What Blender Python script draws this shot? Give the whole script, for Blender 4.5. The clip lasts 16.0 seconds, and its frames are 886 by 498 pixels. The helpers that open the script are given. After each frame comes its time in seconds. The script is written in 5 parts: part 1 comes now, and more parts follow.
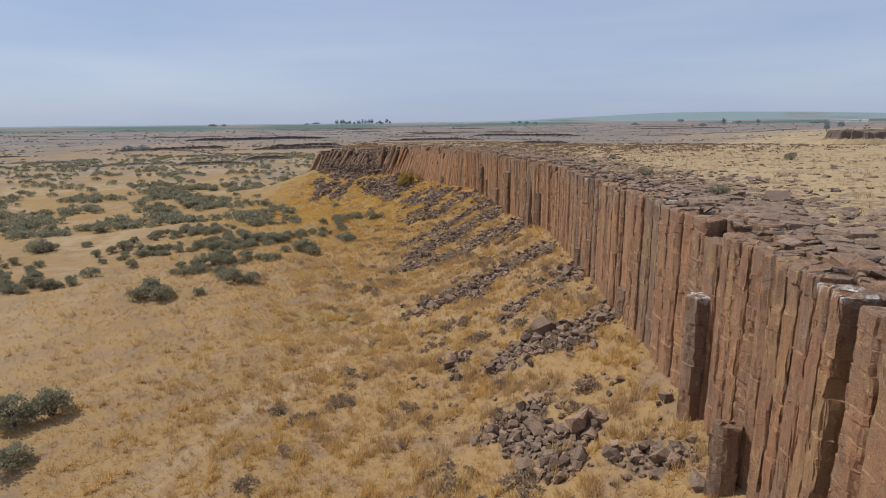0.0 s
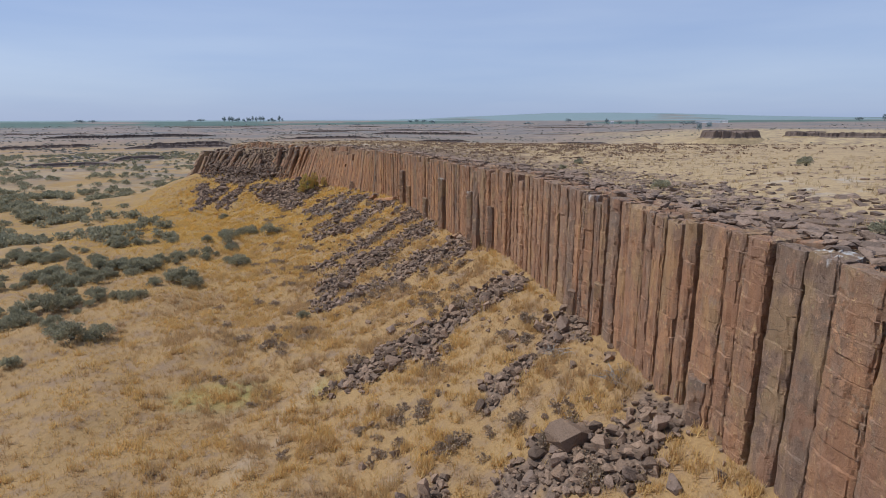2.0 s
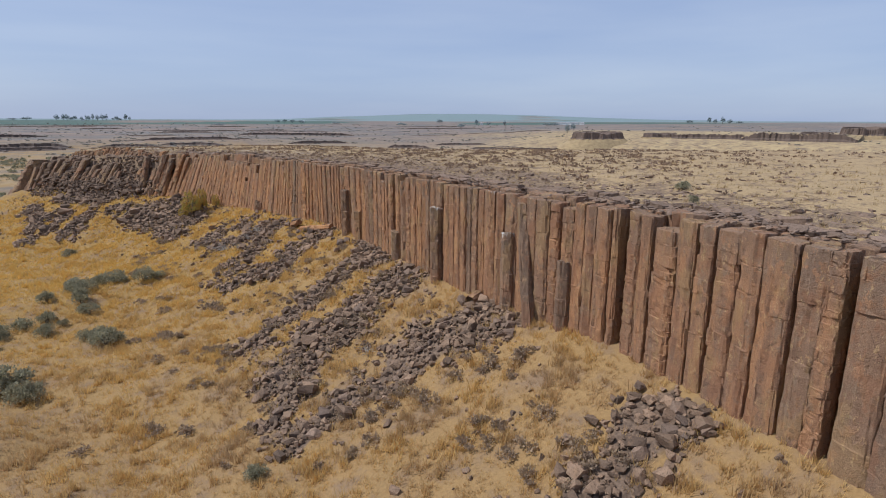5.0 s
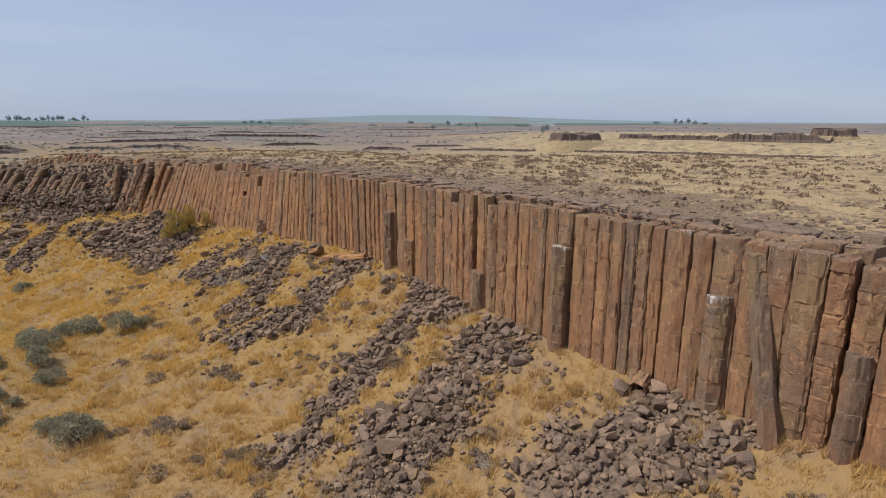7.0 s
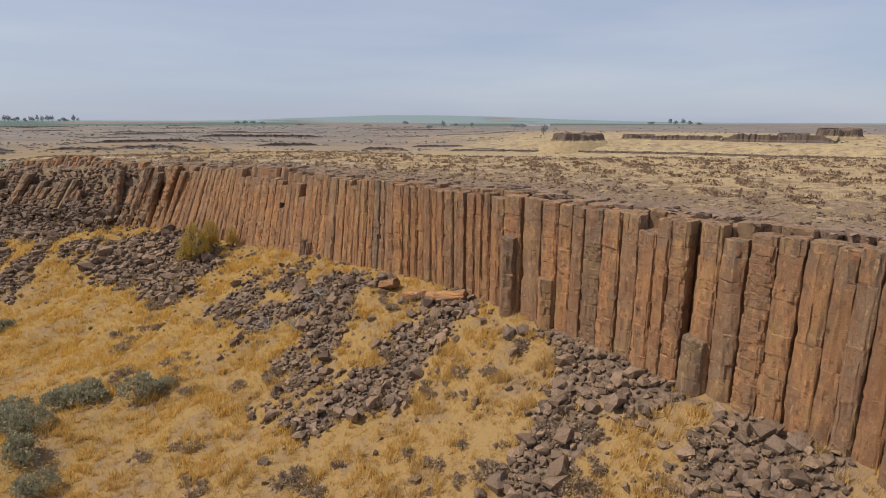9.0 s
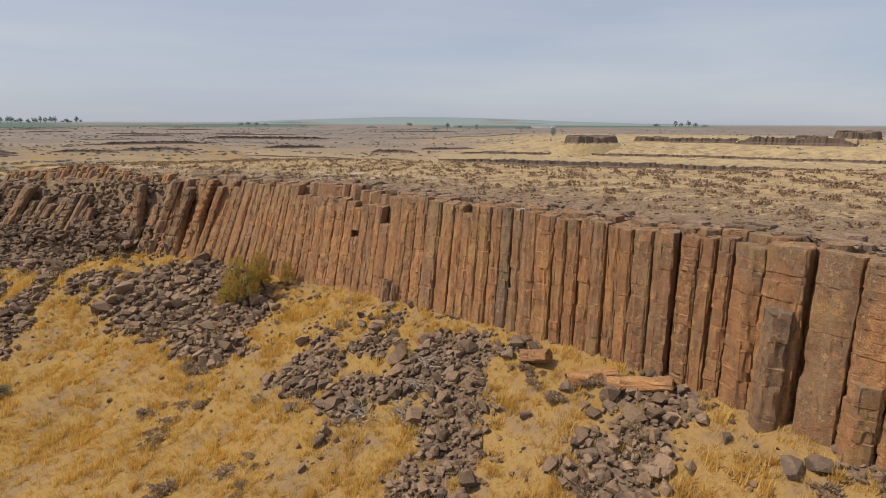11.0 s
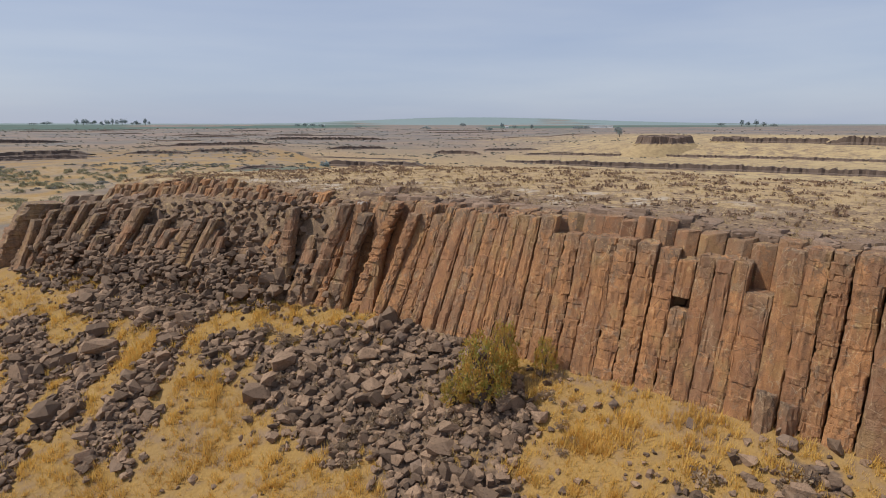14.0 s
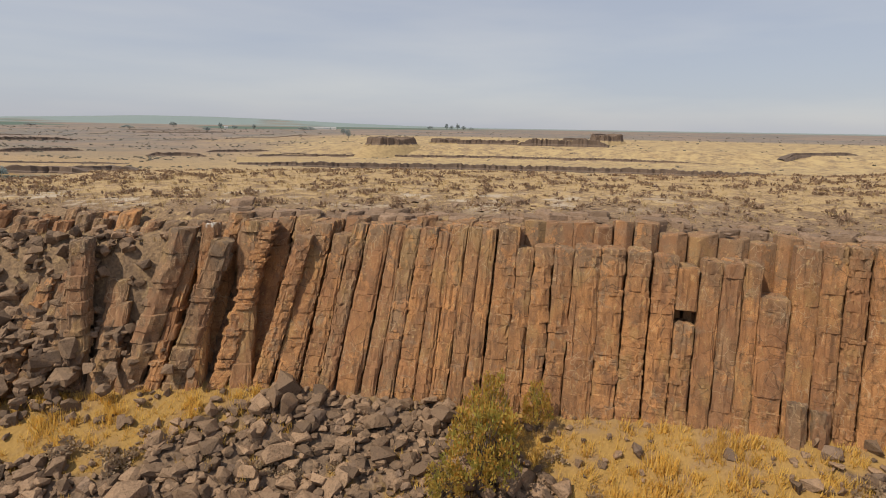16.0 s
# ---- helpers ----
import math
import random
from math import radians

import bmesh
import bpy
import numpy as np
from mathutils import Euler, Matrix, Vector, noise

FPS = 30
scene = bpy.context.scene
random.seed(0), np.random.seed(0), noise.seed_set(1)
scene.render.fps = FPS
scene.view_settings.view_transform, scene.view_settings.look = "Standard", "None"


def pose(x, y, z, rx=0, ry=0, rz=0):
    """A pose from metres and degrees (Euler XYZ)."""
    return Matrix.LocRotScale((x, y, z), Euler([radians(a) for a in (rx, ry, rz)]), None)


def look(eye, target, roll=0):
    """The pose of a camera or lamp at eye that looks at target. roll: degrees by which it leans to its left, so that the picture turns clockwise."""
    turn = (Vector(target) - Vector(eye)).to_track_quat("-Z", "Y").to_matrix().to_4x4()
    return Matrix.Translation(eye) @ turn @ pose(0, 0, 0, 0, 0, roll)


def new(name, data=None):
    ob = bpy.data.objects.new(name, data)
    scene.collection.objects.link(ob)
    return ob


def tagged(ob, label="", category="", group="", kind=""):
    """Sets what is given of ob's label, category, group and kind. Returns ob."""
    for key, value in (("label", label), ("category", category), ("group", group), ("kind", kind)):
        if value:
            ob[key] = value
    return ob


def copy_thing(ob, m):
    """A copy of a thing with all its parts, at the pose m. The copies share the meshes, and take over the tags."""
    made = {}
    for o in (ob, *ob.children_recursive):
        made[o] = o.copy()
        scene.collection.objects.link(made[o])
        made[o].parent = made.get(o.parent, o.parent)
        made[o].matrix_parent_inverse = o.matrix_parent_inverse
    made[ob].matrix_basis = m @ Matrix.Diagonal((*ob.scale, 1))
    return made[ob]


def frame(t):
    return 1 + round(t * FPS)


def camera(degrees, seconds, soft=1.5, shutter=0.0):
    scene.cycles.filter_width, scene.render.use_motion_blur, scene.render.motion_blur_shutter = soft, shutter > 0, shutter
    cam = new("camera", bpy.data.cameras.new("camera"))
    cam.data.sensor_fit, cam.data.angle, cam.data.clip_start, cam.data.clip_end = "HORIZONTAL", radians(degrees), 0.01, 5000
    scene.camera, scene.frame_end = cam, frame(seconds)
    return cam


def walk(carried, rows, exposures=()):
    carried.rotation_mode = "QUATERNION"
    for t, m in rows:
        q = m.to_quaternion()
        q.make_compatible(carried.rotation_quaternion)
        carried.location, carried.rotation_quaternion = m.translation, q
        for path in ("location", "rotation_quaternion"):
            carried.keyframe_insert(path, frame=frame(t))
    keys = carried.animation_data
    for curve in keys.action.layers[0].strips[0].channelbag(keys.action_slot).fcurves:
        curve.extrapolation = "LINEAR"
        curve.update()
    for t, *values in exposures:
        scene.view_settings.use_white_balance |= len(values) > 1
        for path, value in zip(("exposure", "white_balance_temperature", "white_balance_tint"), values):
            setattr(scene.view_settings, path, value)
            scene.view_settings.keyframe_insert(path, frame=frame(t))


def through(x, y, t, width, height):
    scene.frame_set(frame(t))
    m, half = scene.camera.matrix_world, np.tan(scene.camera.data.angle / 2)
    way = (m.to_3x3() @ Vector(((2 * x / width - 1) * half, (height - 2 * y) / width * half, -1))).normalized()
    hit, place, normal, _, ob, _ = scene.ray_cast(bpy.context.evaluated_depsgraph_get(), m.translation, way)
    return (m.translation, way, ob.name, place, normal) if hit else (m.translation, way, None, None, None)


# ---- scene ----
cam = camera(77.9, 16.0, soft=1.0)
METRES, EYE, TILT, LEAN, TURN = 100.0, 15.0, -1.05, 2.2, 0.0
ROWS = [
    (0.0, 0.0, 0.0, 0.0, 0.33, -11.91, -1.56),
    (0.5, -0.0015, 0.0331, 0.001, -6.63, -11.74, -1.76),
    (1.0, -0.0057, 0.0642, 0.0016, -7.78, -11.77, -1.78),
    (1.5, -0.012, 0.0945, -0.0004, -8.66, -11.82, -1.61),
    (2.0, -0.0199, 0.1242, -0.001, -10.21, -11.76, -1.8),
    (2.5, -0.0285, 0.1546, -0.0008, -12.53, -11.68, -1.78),
    (3.0, -0.0366, 0.1858, -0.0021, -15.23, -11.62, -1.76),
    (3.5, -0.0441, 0.2174, -0.0018, -17.94, -11.47, -1.88),
    (4.0, -0.0512, 0.2488, -0.001, -20.02, -11.42, -1.84),
    (6.5, -0.0803, 0.4096, 0.0045, -26.4, -11.09, -1.81),
    (7.0, -0.0855, 0.4414, 0.0037, -26.62, -11.09, -1.71),
    (7.5, -0.0907, 0.4736, 0.0028, -26.89, -11.07, -1.62),
    (8.0, -0.0956, 0.507, 0.0005, -27.23, -11.03, -1.63),
    (8.5, -0.0999, 0.5396, 0.0002, -27.36, -11.04, -1.69),
    (11.0, -0.1224, 0.6979, 0.0036, -27.17, -10.86, -1.78),
    (11.5, -0.1285, 0.7281, 0.0045, -24.65, -10.94, -1.74),
    (12.0, -0.1354, 0.7585, 0.0038, -22.04, -11.05, -1.66),
    (12.5, -0.1442, 0.7883, 0.0035, -19.38, -11.1, -1.69),
    (13.0, -0.1548, 0.8168, 0.0035, -16.87, -11.11, -1.78),
    (13.5, -0.1657, 0.8451, 0.0044, -18.62, -11.07, -1.8),
    (14.0, -0.175, 0.8743, 0.0036, -22.09, -10.97, -1.69),
    (14.5, -0.1848, 0.9024, 0.0014, -25.81, -10.92, -1.61),
    (15.0, -0.1932, 0.9287, -0.0004, -32.61, -10.69, -1.66),
    (15.5, -0.1996, 0.9542, -0.0015, -41.33, -10.35, -1.61),
    (16.0, -0.2025, 0.9758, -0.0015, -49.99, -10.03, -1.55),
]
LIGHTING = [(0.0, -0.07, 6100, 10), (0.8, -0.07, 5780, 10), (2.0, -0.08, 5650, 10), (4.0, -0.07, 5700, 10), (7.0, -0.05, 6150, 10), (8.5, -0.02, 6500, 10), (11.0, 0.0, 7100, 10), (12.5, 0.0, 7000, 10), (14.0, -0.05, 6450, 10), (14.6, 0.0, 6550, 10), (16.0, 0.03, 7500, 10)]
walk(cam, [(t, pose(0, 0, EYE, TILT, LEAN, TURN) @ pose(METRES * x, METRES * y, METRES * z, 90 + pitch, roll, yaw)) for t, x, y, z, yaw, pitch, roll in ROWS], LIGHTING)


# ---- the lie of the land ----
# the cliff's foot line (x over y), and heights along it
EDGE_Y = [-30, 0, 10, 14, 19, 25, 31, 37, 42, 49, 55, 60, 66, 70, 75, 82, 87, 91, 95, 98, 103, 106, 110, 114, 117, 120, 125, 131, 136, 142, 160, 200, 300]
EDGE_X = [3, 6.4, 7.6, 8.2, 8.7, 8.9, 9.1, 9.2, 9.2, 9.3, 8.3, 7.6, 6.9, 6.4, 5.9, 4.9, 3.7, 2.2, 0.6, -0.6, -2.9, -4.9, -7.4, -10.1, -13, -16, -21.5, -28, -33, -34, -26, -8, 30]


def lerp(v, xs, ys):
    return np.interp(v, xs, ys)


def wave(x, y, size, seed=0.0):
    """Cheap smooth noise in -1..1 out of turned sines, for numpy arrays."""
    out = 0.0
    for k in range(5):
        a = 1.7 * k + seed * 2.31 + 0.4
        f = (1.0 + 0.37 * k) / size
        out = out + np.sin((x * math.cos(a) + y * math.sin(a)) * f * 2.2 + 1.9 * np.sin((y * math.cos(a) - x * math.sin(a)) * f * 1.3 + seed + k))
    return out / 3.2


def smooth(v, a, b):
    u = np.clip((v - a) / (b - a), 0, 1)
    return u * u * (3 - 2 * u)


def front(x, y):
    """Distance out from the cliff's foot: positive on the valley side."""
    ex = lerp(y, EDGE_Y, EDGE_X)
    k = (lerp(y + 3, EDGE_Y, EDGE_X) - lerp(y - 3, EDGE_Y, EDGE_X)) / 6
    return (ex - x) / np.sqrt(1 + k * k)


def plateau_z(x, y):
    back = -front(x, y)
    z = lerp(y, [-60, 20, 60, 90, 110, 130, 190, 300, 520, 1000, 1500, 2000, 2500, 4600], [11.9, 11.75, 11.2, 10.7, 10.3, 10.15, 7.2, 0, -6, -3, 3, 8, 13.5, 22])
    z = z + 0.45 * smooth(back, 1, 12) + 0.10 * wave(x, y, 9, 2) + 0.04 * wave(x, y, 2.3, 5)
    rim = lerp(y, [-60, 30, 65, 85, 93, 102, 112, 130, 160], [120, 95, 75, 50, 40, 27, 17, 8, -5])
    return z - 0.12 * np.clip(x - rim, 0, 240) * smooth(x, rim - 2, rim + 15) * (1 - smooth(y, 170, 330))


def valley_z(x, y):
    s = front(x, y)
    foot = lerp(y, [0, 20, 50, 60, 85, 97, 106, 114, 126], [5.0, 5.1, 5.3, 4.7, 4.9, 4.5, 4.2, 4.6, 4.3])
    fall = lerp(s, [-2, 0, 2, 4, 6, 9, 12, 15, 18, 26, 60, 400], [0.3, 0, -0.9, -1.75, -2.9, -3.8, -4.75, -5.25, -5.6, -5.6, -5.7, -6.2])
    near = foot + fall + (0.22 * wave(x, y, 5, 1) + 0.35 * wave(x, y, 14, 3)) * smooth(s, 0, 8)
    d = np.hypot(x, y - 60)
    far = lerp(d, [0, 150, 300, 500, 1000, 1500, 2000, 2500, 4600], [-0.6, -1.0, -2, -4, -3, 3, 8, 13.5, 22]) + 0.6 * wave(x, y, 60, 4) * smooth(d, 90, 200)
    return near + (far - near) * smooth(d, 70, 170)


def far_east_z(x, y):
    """The country beyond the coulee: terraces that climb to the mesas."""
    dx, dy = x + 10, y - 80
    d = np.hypot(dx, dy)
    az = np.degrees(np.arctan2(dx, dy))
    d = d + 2 * wave(x, y, 90, 7)
    high = lerp(d, [150, 250, 392, 430, 488, 504, 522, 590, 640, 700, 1000, 1500, 2000, 2500, 4600], [-14, -16, -14.5, -10.6, -11.6, -9.3, -3.2, -0.6, 1.5, 3.5, 1, 3.5, 8, 13.5, 22])
    low = lerp(d, [150, 250, 400, 500, 700, 1000, 1500, 2000, 2500, 4600], [-12, -13, -12, -10.5, -8, -3, 3, 8, 13.5, 22])
    u = smooth(az + 3 * wave(x, y, 120, 2), 24, 42)
    z = low * (1 - u) + high * u
    return z, az, d


def bench_edge(y):
    """How far in from the foot the grassy bench near the prow begins."""
    return lerp(y, [116, 119.5, 122, 126, 131], [2.2, 2.4, 3.0, 3.8, 4.0])


def ground_z(x, y):
    x, y = np.asarray(x, float), np.asarray(y, float)
    s = front(x, y)
    step = smooth(-s, lerp(y, [90, 110, 120, 130, 136], [1.4, 1.3, 2.4, 2.2, 0.4]), lerp(y, [0, 90, 110, 122, 131, 140, 160, 200, 300], [2.4, 2.4, 3.2, 6.6, 7.4, 10, 30, 60, 120]))
    edge = bench_edge(y)
    bench = 0.86 * smooth(-s, 0.9, edge) + 0.14 * smooth(-s, edge + 0.8, edge + 2.0)
    shelf = smooth(y, 115.5, 118.5) * (1 - smooth(y, 131, 136))
    step = step * (1 - shelf) + bench * shelf
    z = valley_z(x, y) * (1 - step) + plateau_z(x, y) * step
    fz, az, d = far_east_z(x, y)
    w = smooth(az, -4, 36) * (1 - smooth(az, 120, 150)) * smooth(d, 170, 300)
    z = z * (1 - w) + fz * w
    a = np.degrees(np.arctan2(x + 5, y - 50))
    hill = lerp(a, [3, 8, 12, 17, 22, 28, 33, 39, 46, 54], [0, 6, 22, 34, 48, 46, 38, 22, 8, 0])
    return z + hill * smooth(np.hypot(x + 5, y - 50), 3300, 4100)

# ---- light ----
SUN_AZ, SUN_EL = -72.0, 54.0
world = bpy.data.worlds.new("sky")
scene.world = world
world.use_nodes = True
wn = world.node_tree
sky = wn.nodes.new("ShaderNodeTexSky")
sky.sky_type = "NISHITA"
sky.sun_disc = False
sky.sun_elevation, sky.sun_rotation = radians(SUN_EL), radians(SUN_AZ)
sky.altitude, sky.air_density, sky.dust_density, sky.ozone_density = 400, 1.0, 1.2, 1.0
wisp = wn.nodes.new("ShaderNodeTexNoise")
wmap = wn.nodes.new("ShaderNodeMapping")
wmap.inputs["Scale"].default_value = (1.0, 1.6, 9.0)
wn.links.new(wn.nodes.new("ShaderNodeTexCoord").outputs["Generated"], wmap.inputs[0])
wn.links.new(wmap.outputs[0], wisp.inputs["Vector"])
wisp.inputs["Scale"].default_value, wisp.inputs["Detail"].default_value = 1.3, 5
haze = wn.nodes.new("ShaderNodeMix")
haze.data_type = "RGBA"
haze.inputs[6].default_value, haze.inputs[7].default_value = (3.9, 4.6, 6.3, 1), (5.1, 5.6, 6.8, 1)
ramp = wn.nodes.new("ShaderNodeMapRange")
ramp.inputs[1].default_value, ramp.inputs[2].default_value = 0.38, 0.72
wn.links.new(wisp.outputs["Fac"], ramp.inputs[0])
wn.links.new(ramp.outputs[0], haze.inputs[0])
veil = wn.nodes.new("ShaderNodeMix")
veil.data_type = "RGBA"
veil.inputs[0].default_value = 0.75
wn.links.new(sky.outputs[0], veil.inputs[6])
wn.links.new(haze.outputs[2], veil.inputs[7])
wn.links.new(veil.outputs[2], wn.nodes["Background"].inputs[0])
wn.nodes["Background"].inputs[1].default_value = 0.105
sun = new("sun", bpy.data.lights.new("sun", "SUN"))
sun.data.energy, sun.data.angle, sun.data.color = 3.9, radians(0.6), (1.0, 0.93, 0.82)
sun_dir = Vector((math.sin(radians(SUN_AZ)) * math.cos(radians(SUN_EL)), math.cos(radians(SUN_AZ)) * math.cos(radians(SUN_EL)), math.sin(radians(SUN_EL))))
sun.matrix_world = look(sun_dir * 200, (0, 0, 0))


# ---- materials ----
class Mat:
    """A small builder of node materials."""

    def __init__(self, name, rough=0.9):
        self.m = bpy.data.materials.new(name)
        self.m.use_nodes = True
        self.t = self.m.node_tree
        self.b = self.t.nodes["Principled BSDF"]
        self.b.inputs["Roughness"].default_value = rough
        self.b.inputs["Specular IOR Level"].default_value = 0.25
        self.coord = self.t.nodes.new("ShaderNodeNewGeometry").outputs["Position"]

    def node(self, kind, **inputs):
        n = self.t.nodes.new(kind)
        for k, v in inputs.items():
            self.put(n.inputs[k.replace("_", " ")], v)
        return n

    def put(self, socket, v):
        if isinstance(v, bpy.types.NodeSocket):
            self.t.links.new(v, socket)
        else:
            socket.default_value = v

    def noise(self, scale, detail=4.0, stretch=(1, 1, 1), rough=0.55, coord=None):
        mp = self.node("ShaderNodeMapping", Vector=coord or self.coord, Scale=stretch)
        return self.node("ShaderNodeTexNoise", Vector=mp.outputs[0], Scale=scale, Detail=detail, Roughness=rough).outputs["Fac"]

    def cracks(self, scale, stretch=(1, 1, 1), lo=0.0, hi=0.05, coord=None):
        mp = self.node("ShaderNodeMapping", Vector=coord or self.coord, Scale=stretch)
        v = self.t.nodes.new("ShaderNodeTexVoronoi")
        v.feature = "DISTANCE_TO_EDGE"
        self.put(v.inputs["Vector"], mp.outputs[0])
        v.inputs["Scale"].default_value = scale
        return self.range(v.outputs["Distance"], lo, hi, 1, 0)

    def bent(self, p, scale, much):
        """The coordinates p, warped by noise, so that lines through them wander."""
        n = self.node("ShaderNodeTexNoise", Vector=p, Scale=scale, Detail=3.0)
        add = self.t.nodes.new("ShaderNodeVectorMath")
        add.operation = "MULTIPLY_ADD"
        self.put(add.inputs[0], n.outputs["Color"])
        add.inputs[1].default_value = (much, much, much)
        self.put(add.inputs[2], p)
        return add.outputs[0]

    def range(self, v, a, b, c=0.0, d=1.0):
        n = self.t.nodes.new("ShaderNodeMapRange")
        for k, x in enumerate((v, a, b, c, d)):
            self.put(n.inputs[k], x)
        return n.outputs[0]

    def math(self, op, a, b=0.0):
        n = self.t.nodes.new("ShaderNodeMath")
        n.operation = op
        self.put(n.inputs[0], a)
        self.put(n.inputs[1], b)
        return n.outputs[0]

    def mix(self, f, a, b):
        n = self.t.nodes.new("ShaderNodeMix")
        n.data_type = "RGBA"
        self.put(n.inputs[0], f)
        for k, x in ((6, a), (7, b)):
            self.put(n.inputs[k], (*x, 1) if isinstance(x, tuple) else x)
        return n.outputs[2]

    def attr(self, name):
        n = self.t.nodes.new("ShaderNodeAttribute")
        n.attribute_name = name
        return n.outputs["Fac"]

    def island(self):
        return self.t.nodes.new("ShaderNodeNewGeometry").outputs["Random Per Island"]

    def each(self):
        return self.t.nodes.new("ShaderNodeObjectInfo").outputs["Random"]

    def done(self, colour, height=None, strength=0.5, distance=0.05):
        self.put(self.b.inputs["Base Color"], (*colour, 1) if isinstance(colour, tuple) else colour)
        if height is not None:
            bump = self.node("ShaderNodeBump", Height=height, Strength=strength, Distance=distance)
            self.put(self.b.inputs["Normal"], bump.outputs[0])
        return self.m


def ground_material():
    k = Mat("dry_ground", 0.95)
    fine, mid, big = k.noise(9, 6), k.noise(1.1, 5), k.noise(0.17, 4)
    gold = k.mix(k.range(fine, 0.3, 0.7), (0.265, 0.167, 0.073), (0.345, 0.220, 0.094))
    north = k.t.nodes.new("ShaderNodeSeparateXYZ")
    k.put(north.inputs[0], k.coord)
    gold = k.mix(k.range(north.outputs["Y"], 60, 94, 0.0, 0.7), gold, k.mix(k.range(fine, 0.3, 0.7), (0.265, 0.163, 0.049), (0.345, 0.214, 0.064)))
    gold = k.mix(k.range(mid, 0.54, 0.74), gold, (0.225, 0.150, 0.085))
    gold = k.mix(k.range(big, 0.55, 0.75), gold, (0.31, 0.200, 0.084))
    gold = k.mix(k.range(k.noise(0.55, 5, (1, 1, 1), 0.6), 0.48, 0.66, 0, 0.7), gold, (0.235, 0.160, 0.102))
    straw = k.mix(k.range(fine, 0.3, 0.7), (0.305, 0.212, 0.116), (0.455, 0.332, 0.176))
    patch = k.noise(0.75, 6, (1, 1, 1), 0.65)
    straw = k.mix(k.range(k.math("ADD", patch, k.math("MULTIPLY", k.math("ADD", k.attr("stony"), k.range(k.noise(2.9, 6, (1, 1, 1), 0.7), 0.35, 0.65, -0.9, 0.9)), 0.12)), 0.53, 0.67), straw, k.mix(k.range(fine, 0.35, 0.65), (0.130, 0.090, 0.062), (0.275, 0.188, 0.115)))
    c = k.mix(k.attr("plateau"), gold, straw)
    c = k.mix(k.math("MULTIPLY", k.attr("straw"), k.range(k.noise(0.35, 5, (1, 1, 1), 0.7), 0.48, 0.60, 0, 0.8)), c, (0.20, 0.152, 0.105))
    c = k.mix(k.math("MULTIPLY", k.attr("dirt"), k.range(mid, 0.3, 0.6, 0.0, 0.6)), c, (0.40, 0.29, 0.175))
    # far scrub tones, greyed and blued to put distance haze into the colour
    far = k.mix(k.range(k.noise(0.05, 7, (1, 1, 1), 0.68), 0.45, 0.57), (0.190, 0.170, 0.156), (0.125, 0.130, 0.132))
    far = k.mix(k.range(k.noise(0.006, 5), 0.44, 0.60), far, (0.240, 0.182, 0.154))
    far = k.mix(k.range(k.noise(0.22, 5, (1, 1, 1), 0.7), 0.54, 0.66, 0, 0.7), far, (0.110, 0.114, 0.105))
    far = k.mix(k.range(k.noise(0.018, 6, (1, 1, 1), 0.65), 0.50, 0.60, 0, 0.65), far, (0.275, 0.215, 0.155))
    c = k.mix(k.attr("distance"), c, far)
    c = k.mix(k.math("MULTIPLY", k.attr("scrub"), k.range(k.noise(0.5, 5), 0.40, 0.58)), c, (0.35, 0.255, 0.145))
    c = k.mix(k.math("MULTIPLY", k.attr("straw"), k.range(k.noise(0.11, 6, (1, 1, 1), 0.65), 0.62, 0.42)), c, (0.43, 0.325, 0.175))
    c = k.mix(k.math("MULTIPLY", k.math("MINIMUM", k.math("ADD", k.attr("distance"), k.attr("straw")), 1.0), k.range(k.noise(0.12, 7, (1, 1, 1), 0.7), 0.50, 0.60, 0.0, 0.70)), c, (0.170, 0.124, 0.094))
    c = k.mix(k.math("MULTIPLY", k.attr("green"), k.range(mid, 0.35, 0.6, 0.1, 0.6)), c, (0.27, 0.25, 0.065))
    c = k.mix(k.attr("field"), c, (0.080, 0.122, 0.100))
    # blue-grey haze painted into the colour of the far hills
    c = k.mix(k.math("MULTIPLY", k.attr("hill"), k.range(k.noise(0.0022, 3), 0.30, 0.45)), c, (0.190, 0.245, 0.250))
    rubble = k.mix(k.range(k.noise(5, 6), 0.35, 0.65), (0.095, 0.066, 0.048), (0.23, 0.160, 0.112))
    c = k.mix(k.range(k.math("ADD", k.attr("rocky"), k.math("MULTIPLY", mid, 0.6)), 0.75, 1.15), c, rubble)
    pale = k.math("MULTIPLY", k.attr("pale"), k.range(k.noise(0.5, 5, (1, 1, 1), 0.7), 0.54, 0.60))
    c = k.mix(pale, c, (0.40, 0.335, 0.265))
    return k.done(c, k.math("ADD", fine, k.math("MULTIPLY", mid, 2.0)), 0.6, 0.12)


